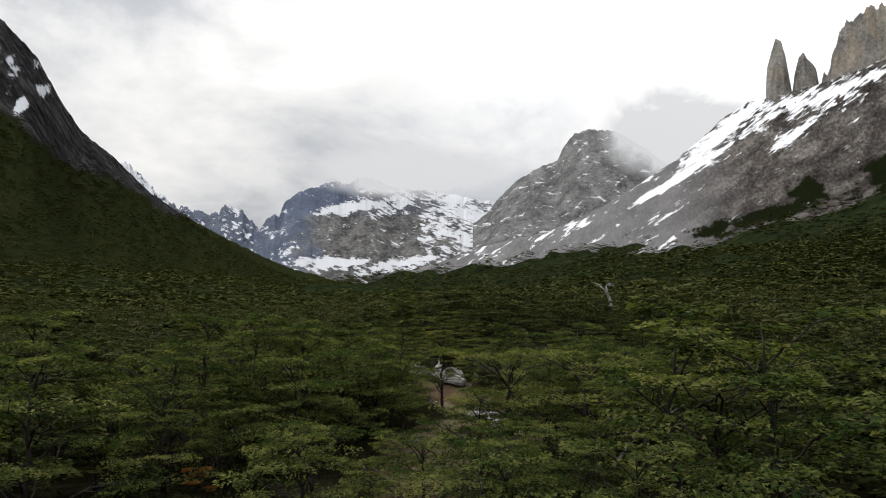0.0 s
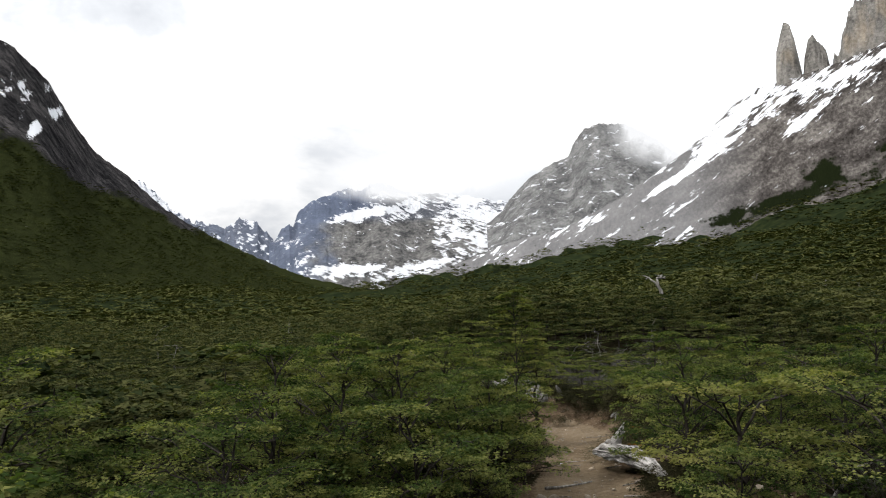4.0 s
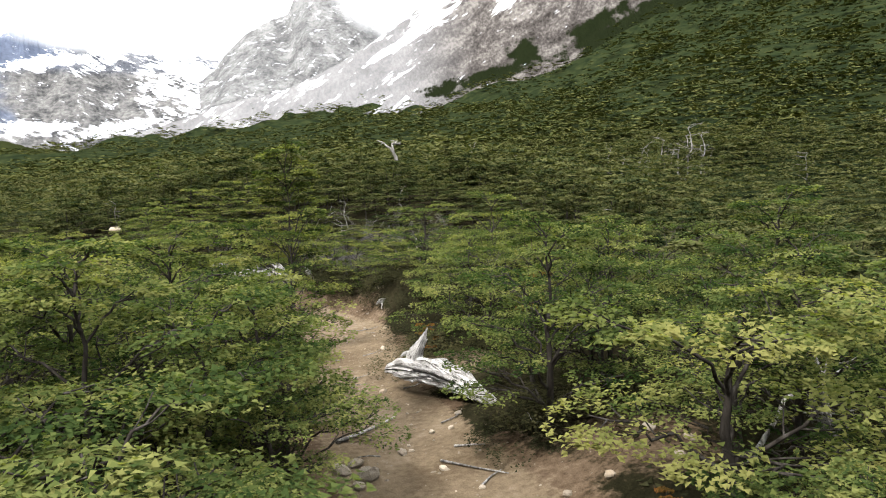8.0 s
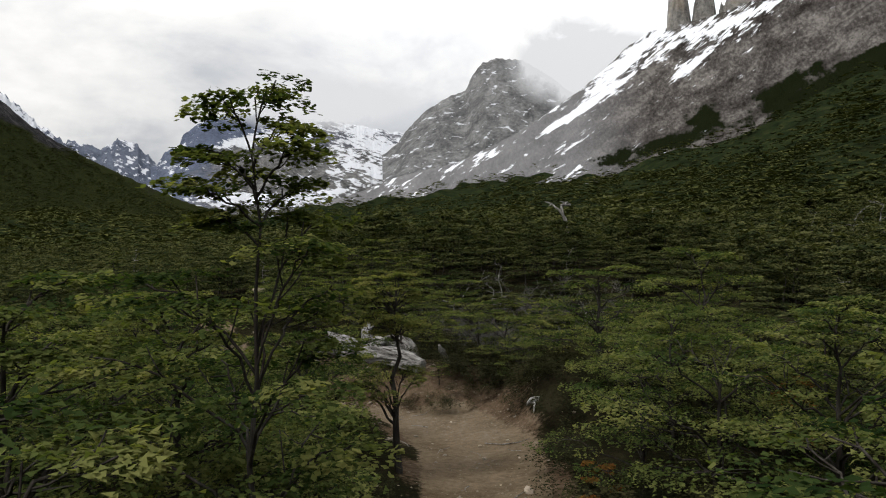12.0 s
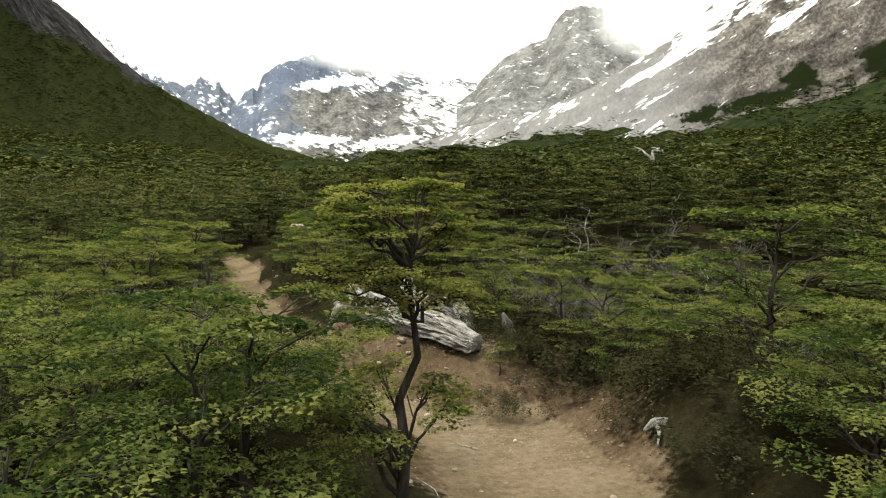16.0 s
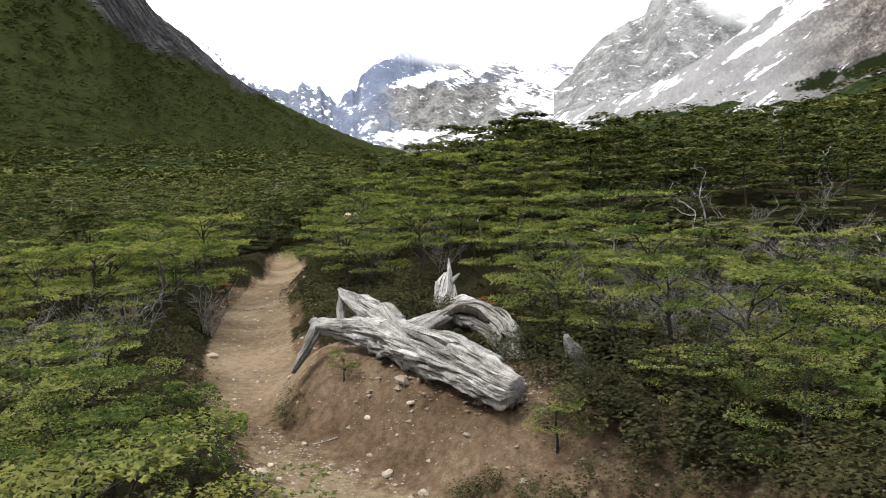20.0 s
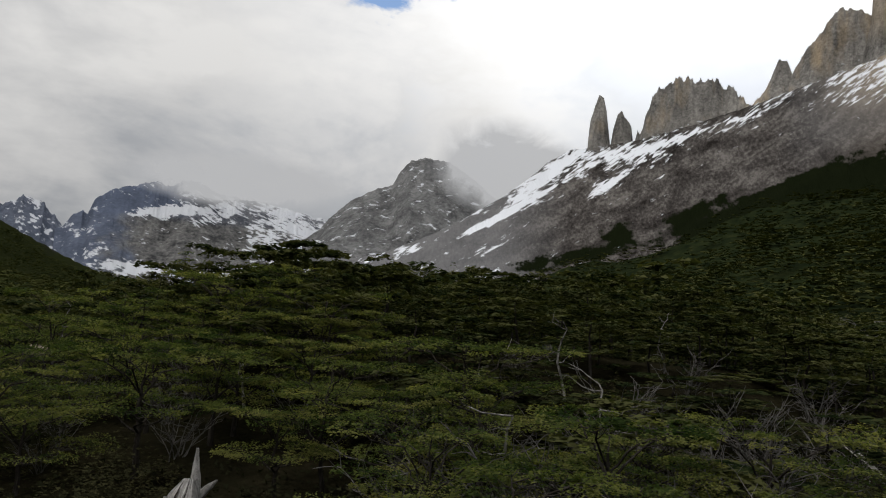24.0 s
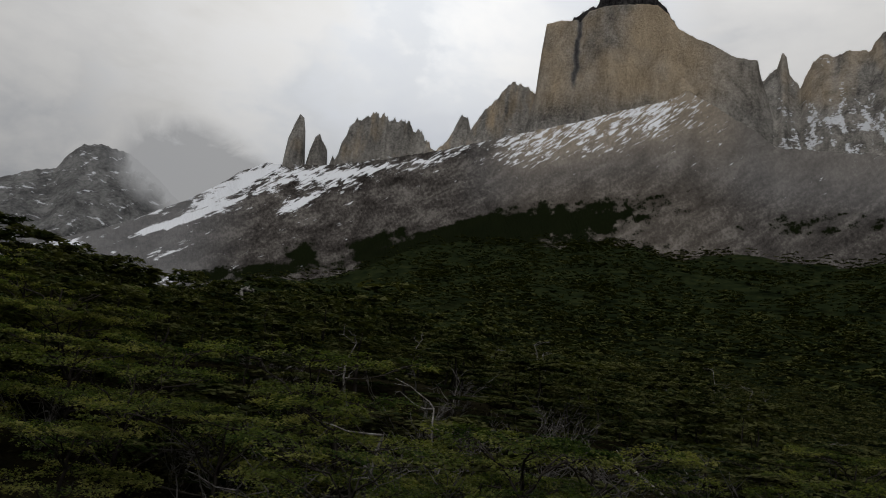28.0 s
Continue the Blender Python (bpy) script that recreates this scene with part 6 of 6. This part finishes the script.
for x, y, d, h in zip(X, Y, D, Hf):
    room = 0.12 if y < 7.8 else 0.38 if y < 15 else 0.55
    w = to_walk(x, y)
    if w < 0.48 or d < h + room or any((x - a) ** 2 + (y - b) ** 2 < c * c for a, b, c in CLEAR) or any((x - a) ** 2 + (y - b) ** 2 < 0.3 for a, b in taken):
        continue
    if 16.5 < y < 24.0 and d < 2.9 and x > -0.2:
        continue
    size = float(tree_height(x, y)) * g.uniform(0.8, 1.2)
    if y > 15.5 and d < 4.2:
        size *= 0.72
    if y < 4.8:
        size = min(size, 0.78 if w < 2.4 else 1.0)
    if w < 1.6:
        cap = 0.75 if y < 9 else 0.55 if y < 14 else 0.42
        size = min(size, cap + 0.62 * max(0.0, w - 0.35))
    if w < 1.9 and y > 1.0:
        k = int(g.integers(0, 3))
        again(FINE_TREES[k] if n_close % 2 else FLAT_TREES[n_close % 4], x, y, g.uniform(0, 360), size / 1.0)
        n_close += 1
    elif (d < 1.6 or w < 2.6) and y > -0.5:
        k = int(g.integers(0, 6))
        again(TREES[k], x, y, g.uniform(0, 360), min(size, 1.35 if d > 1.2 else 1.0) / 1.27)
        n_close += 1
    elif d < 3.0:
        k = int(g.integers(0, 4))
        if k < 4 and ("l", k) not in started:
            place(LIGHT_TREES[k], x, y, g.uniform(0, 360), size / 1.3)
            started.add(("l", k))
        else:
            again(LIGHT_TREES[k], x, y, g.uniform(0, 360), size / 1.3)
        n_light += 1
    else:
        near_done.append((x, y, size))
X, Y, g = scatter(-4.2, 7.0, 15.6, 25.5, 0.64, 9)
D, Hf = to_trail(X, Y)
for x, y, d, h in zip(X, Y, D, Hf):
    w = to_walk(x, y)
    if d < h + 0.5 or d > 4.2 or w < 0.6 or any((x - a) ** 2 + (y - b) ** 2 < (0.85 * c) ** 2 for a, b, c in CLEAR) or any((x - a) ** 2 + (y - b) ** 2 < 0.2 for a, b in taken):
        continue
    size = g.uniform(0.42, 0.78) * (0.75 if d < h + 0.9 else 1.0)
    if w < 1.6:
        size = min(size, 0.34 + 0.4 * (w - 0.5))
    if g.uniform() < 0.28:
        again(DEAD[int(g.integers(0, 4))], x, y, g.uniform(0, 360), size)
    else:
        again(FLAT_TREES[int(g.integers(0, 4))], x, y, g.uniform(0, 360), size)

rust = make_tree("rust_shrub", 497, 0.62, 0.34, 7, 3, 60, 0.040, bare=0.1, layers=4, leaf_mat=LEAF_RUST, tilt=0.5)
tagged(place(rust, 3.5, 13.4, 0), "small shrub with rust and orange leaves", "shrub", "rust-leaved shrubs")
for x, y, s in ((0.98, 20.0, 0.32), (-0.42, 19.45, 0.28), (1.75, 12.75, 0.5), (-1.65, 5.6, 0.5), (-2.15, 19.9, 0.4), (1.0, 7.9, 0.35), (-2.3, 22.6, 0.5)):
    again(rust, x, y, 90 * x, s)

for ob, x, y in zip(FINE_TREES, (-2.9, -1.9, 2.9), (3.4, 8.2, 14.6)):
    place(ob, x, y, 30)

# ---- heath shrubs along the trail and under the trees ----
def heath_arrays(seed, leaves, leaf):
    g = np.random.default_rng(seed)
    vs, fs, k = [], [], 0
    for i in range(16):
        az, rad = g.uniform(0, 6.28), 0.34 * math.sqrt(g.uniform())
        c = np.array([math.sin(az) * rad, math.cos(az) * rad, 0.30 * (1 - (rad / 0.42) ** 2) * g.uniform(0.45, 1.0) + 0.03])
        v, f = spray(c, az, g.uniform(0.10, 0.18), leaves, leaf, g, 7, 0.28, corners=3)
        vs.append(v)
        fs.append(f + k)
        k += len(v)
    return np.concatenate(vs), np.concatenate(fs)


HEATH = []
for k in range(4):
    v, f = heath_arrays(520 + k, 62, 0.028)
    HEATH.append(tagged(mesh_object("heath_shrub", v, f, LEAF_HEATH), "low dark green and reddish heath shrub", "shrub", "heath shrubs"))
g = np.random.default_rng(12)
bush_at = [(2.42, 16.15, 0.9), (2.75, 15.6, 1.0), (2.12, 16.1, 0.7), (1.30, 17.15, 0.75), (1.55, 17.05, 0.8), (1.05, 17.3, 0.6), (2.15, 16.85, 0.9), (1.95, 17.15, 0.9), (2.45, 16.45, 1.0), (2.6, 15.95, 1.1), (2.35, 15.35, 1.0), (1.48, 17.85, 0.8), (1.32, 17.95, 0.6), (1.62, 17.6, 0.7), (1.35, 18.3, 0.8), (1.5, 18.5, 0.9), (-0.25, 18.55, 0.5), (1.32, 11.75, 0.9), (1.50, 12.1, 1.1), (1.12, 11.95, 0.9), (1.0, 9.35, 0.9), (1.25, 9.1, 1.0), (1.2, 9.6, 1.0),
           (1.45, 9.45, 1.0), (1.55, 9.75, 0.9), (0.02, 11.2, 0.7), (-0.25, 10.6, 0.7), (-0.45, 9.9, 0.6), (1.7, 13.2, 0.9), (1.95, 13.9, 1.0), (0.35, 12.7, 0.7), (0.25, 13.3, 0.7), (0.1, 20.6, 0.9), (0.3, 20.0, 0.8), (-0.1, 19.6, 0.7), (0.95, 20.7, 0.8), (0.2, 21.4, 0.9), (-0.4, 20.4, 0.8),
           (0.95, 19.4, 0.6), (1.3, 20.3, 0.9), (-0.6, 21.3, 0.9), (-0.3, 22.2, 0.9)]
for i in range(200):
    j = int(g.integers(4, len(TRAIL) - 1))
    t = g.uniform()
    c = TRAIL[j] * (1 - t) + TRAIL[j + 1] * t
    side = g.choice([-1, 1])
    off = TRAIL_HALF[j] + (g.uniform(0.38, 1.6) if c[1] < 17 else g.uniform(0.12, 1.5))
    bush_at.append((c[0] + side * off, c[1] + g.normal(0, 0.25), g.uniform(0.5, 1.05)))
for i in range(150):
    x, y = (g.uniform(1.2, 5.0), g.uniform(17.2, 23.0)) if i % 3 else (g.uniform(-4.0, -1.6), g.uniform(17.0, 22.5))
    bush_at.append((x, y, g.uniform(0.6, 1.15)))
seen = 0
for i, (x, y, s) in enumerate(bush_at):
    d, h = to_trail(x, y)
    if i >= 36 and (d < h + (0.25 if y < 17 else 0.08) or math.hypot(x - 0.62, y - 17.0) < 0.7 or math.hypot(x - 1.05, y - 10.9) < 0.62 or math.hypot(x - 0.4, y - 18.6) < 0.75):
        continue
    if seen < 4:
        place(HEATH[seen], x, y, 60 * i, s, -0.03)
        seen += 1
    else:
        again(HEATH[i % 4], x, y, 61 * i, s, -0.03)


g = np.random.default_rng(14)
n = 56000
cx, cy = g.uniform(-6, 8, n), g.uniform(4, 28, n)
d, h = to_trail(cx, cy)
m = (d > h * np.where(cy > 17, 1.02, 1.25) + 0.12 * g.uniform(0, 3, n)) & (d < 5.5) & (np.hypot((cx - 1.6) / 0.75, (cy - 16.7) / 0.75) > 1) & (np.hypot((cx - 0.3) / 0.8, (cy - 18.1) / 0.5) > 1) & (np.hypot((cx - 1.15) / 0.75, (cy - 17.85) / 0.42) > 1) & (fbm(cx * 0.9, cy * 0.9, 3, 15) > -0.22)
cx, cy = cx[m], cy[m]
mound = 0.16 * np.clip(0.55 + 1.6 * fbm(cx * 1.6, cy * 1.6, 3, 16), 0, 1.2)
v, f = leaf_quads(np.stack([cx, cy, ground_z(cx, cy) + mound * np.sqrt(g.uniform(0, 1, len(cx)))], -1), g.uniform(0, 6.28, len(cx)), 0.05, g, 0.6, 3)
tagged(mesh_object("heath_carpet", v, f, LEAF_HEATH), "low carpet of dark heath leaves over the ground", "heath", kind="stuff")


# ---- the forest beyond: more trees than one could count ----
def templates(specs, seed):
    out_ = []
    for k, (limbs, side, leaves, leaf) in enumerate(specs):
        wood, crown = beech_arrays(seed + k, 1.0, (0.46, 0.54, 0.42, 0.5)[k % 4], limbs, side, leaves, leaf, bare=(0.10, 0.2, 0.12, 0.25)[k % 4], layers=(5, 4, 6, 3)[k % 4], top=(0.35, 0.5, 0.25, 0.6)[k % 4], sides=3, thick=0.8, corners=3, frond_size=0.56, tilt=0.36)
        out_.append((crown, tube(np.array([(0, 0, -0.1), (0.04, 0.02, 0.3), (-0.02, 0.02, 0.6), (0.0, 0.0, 0.85)]), (0.02, 0.016, 0.01, 0.004), 4, 0, 0.0, False)))
    return out_


def forest(name, temps, xs, ys, zs, sizes, widths, mat, label, seed, trunks=False):
    g = np.random.default_rng(seed)
    V, F, T, W, WF, k, wk = [], [], [], [], [], 0, 0
    pick, turn = g.integers(0, len(temps), len(xs)), g.uniform(0, 6.28, len(xs))
    for t, (crown, wood) in enumerate(temps):
        idx = np.nonzero(pick == t)[0]
        c, s = np.cos(turn[idx]), np.sin(turn[idx])
        tree_tone = g.uniform(-0.22, 0.22, len(idx))
        T.append((np.clip(crown[2][None] + tree_tone[:, None], 0, 1)).ravel())
        for (v, f), vv, ff, which in ((crown[:2], V, F, 0), (wood[:2], W, WF, 1)):
            if which and not trunks:
                continue
            P = np.stack([(v[None, :, 0] * c[:, None] - v[None, :, 1] * s[:, None]) * widths[idx, None] + xs[idx, None],
                          (v[None, :, 0] * s[:, None] + v[None, :, 1] * c[:, None]) * widths[idx, None] + ys[idx, None], v[None, :, 2] * sizes[idx, None] + zs[idx, None]], -1)
            base = (np.arange(len(idx)) * len(v))[:, None, None] + (wk if which else k)
            vv.append(P.reshape(-1, 3))
            ff.append((f[None] + base).reshape(-1, f.shape[1]))
            if which:
                wk += P.shape[0] * P.shape[1]
            else:
                k += P.shape[0] * P.shape[1]
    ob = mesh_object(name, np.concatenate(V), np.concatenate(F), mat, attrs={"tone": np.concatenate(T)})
    tagged(ob, label, "forest", kind="stuff")
    if trunks:
        wv, wf = np.concatenate(W), np.concatenate(WF)
        part("trunks", (wv, wf, np.zeros((len(wv), 2))), BARK, ob)
    return ob


# thicket from five to some thirty metres
X, Y, g = scatter(-15, 19, -3.0, 36.0, 0.98, 31)
D, Hf = to_trail(X, Y)
az, r = np.degrees(np.arctan2(X, Y + 3.0)), np.hypot(X - MID[0], Y - MID[1])
keep = (((D > 3.0) | (Y > 27.5)) & (D > Hf + 0.6)) & (np.abs(az) < 62) & (r < 24)
X, Y = X[keep], Y[keep]
S = tree_height(X, Y) * g.uniform(0.7, 1.12, len(X)) * (1 - 0.4 * smooth(-fbm(X * 0.5, Y * 0.5, 2, 95), 0.1, 0.3))
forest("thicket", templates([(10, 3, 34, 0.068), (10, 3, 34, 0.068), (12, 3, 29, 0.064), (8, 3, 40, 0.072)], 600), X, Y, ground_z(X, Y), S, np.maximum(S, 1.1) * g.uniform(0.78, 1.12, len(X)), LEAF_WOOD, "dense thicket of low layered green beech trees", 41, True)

# the rise and the valley floor, to a hundred metres
X, Y, g = scatter(-70, 95, 10, 110, 2.1, 33)
az, r = np.degrees(np.arctan2(X - MID[0], Y - MID[1])), np.hypot(X - MID[0], Y - MID[1])
keep = (r > 22) & (r < 92) & (az > -52) & (az < 86)
X, Y, r = X[keep], Y[keep], r[keep]
S = (tree_height(X, Y) + 0.012 * r) * g.uniform(0.7, 1.12, len(X)) * (1 - 0.35 * smooth(-fbm(X * 0.2, Y * 0.2, 2, 97), 0.1, 0.3))
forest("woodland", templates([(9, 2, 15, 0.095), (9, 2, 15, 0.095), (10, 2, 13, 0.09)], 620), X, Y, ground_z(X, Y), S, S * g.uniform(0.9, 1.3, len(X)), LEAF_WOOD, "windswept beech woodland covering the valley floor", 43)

# wooded slopes
g = np.random.default_rng(51)
n = 7500
r, az = np.exp(g.uniform(np.log(85), np.log(1500), n)), np.radians(g.uniform(-50, 88, n))
X, Y = MID[0] + r * np.sin(az), MID[1] + r * np.cos(az)
S = (1.8 + 0.0085 * r) * g.uniform(0.6, 1.3, n)
far_temps = templates([(5, 1, 6, 0.20), (5, 1, 6, 0.20), (6, 1, 5, 0.20)], 640)
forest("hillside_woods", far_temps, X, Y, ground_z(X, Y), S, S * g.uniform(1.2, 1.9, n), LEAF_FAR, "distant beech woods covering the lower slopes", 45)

mount = bpy.data.objects["wooded_mountain"].data
co = np.zeros(len(mount.vertices) * 3, np.float32)
mount.vertices.foreach_get("co", co)
veg = np.zeros(len(mount.vertices), np.float32)
mount.attributes["veg"].data.foreach_get("value", veg)
co = co.reshape(-1, 3)
rr = np.hypot(co[:, 0] - MID[0], co[:, 1] - MID[1])
okay = np.nonzero((veg > 0.45) & (co[:, 0] > -co[:, 1] * 1.3) & (rr < 1500))[0]
pick = g.choice(okay, 5200, replace=False, p=None)
P = co[pick] + g.normal(0, 1.0, (len(pick), 3)) * (rr[pick, None] * 0.004 * np.array([1, 1, 0.0]))
S = (1.1 + 0.0048 * rr[pick]) * g.uniform(0.5, 1.3, len(pick))
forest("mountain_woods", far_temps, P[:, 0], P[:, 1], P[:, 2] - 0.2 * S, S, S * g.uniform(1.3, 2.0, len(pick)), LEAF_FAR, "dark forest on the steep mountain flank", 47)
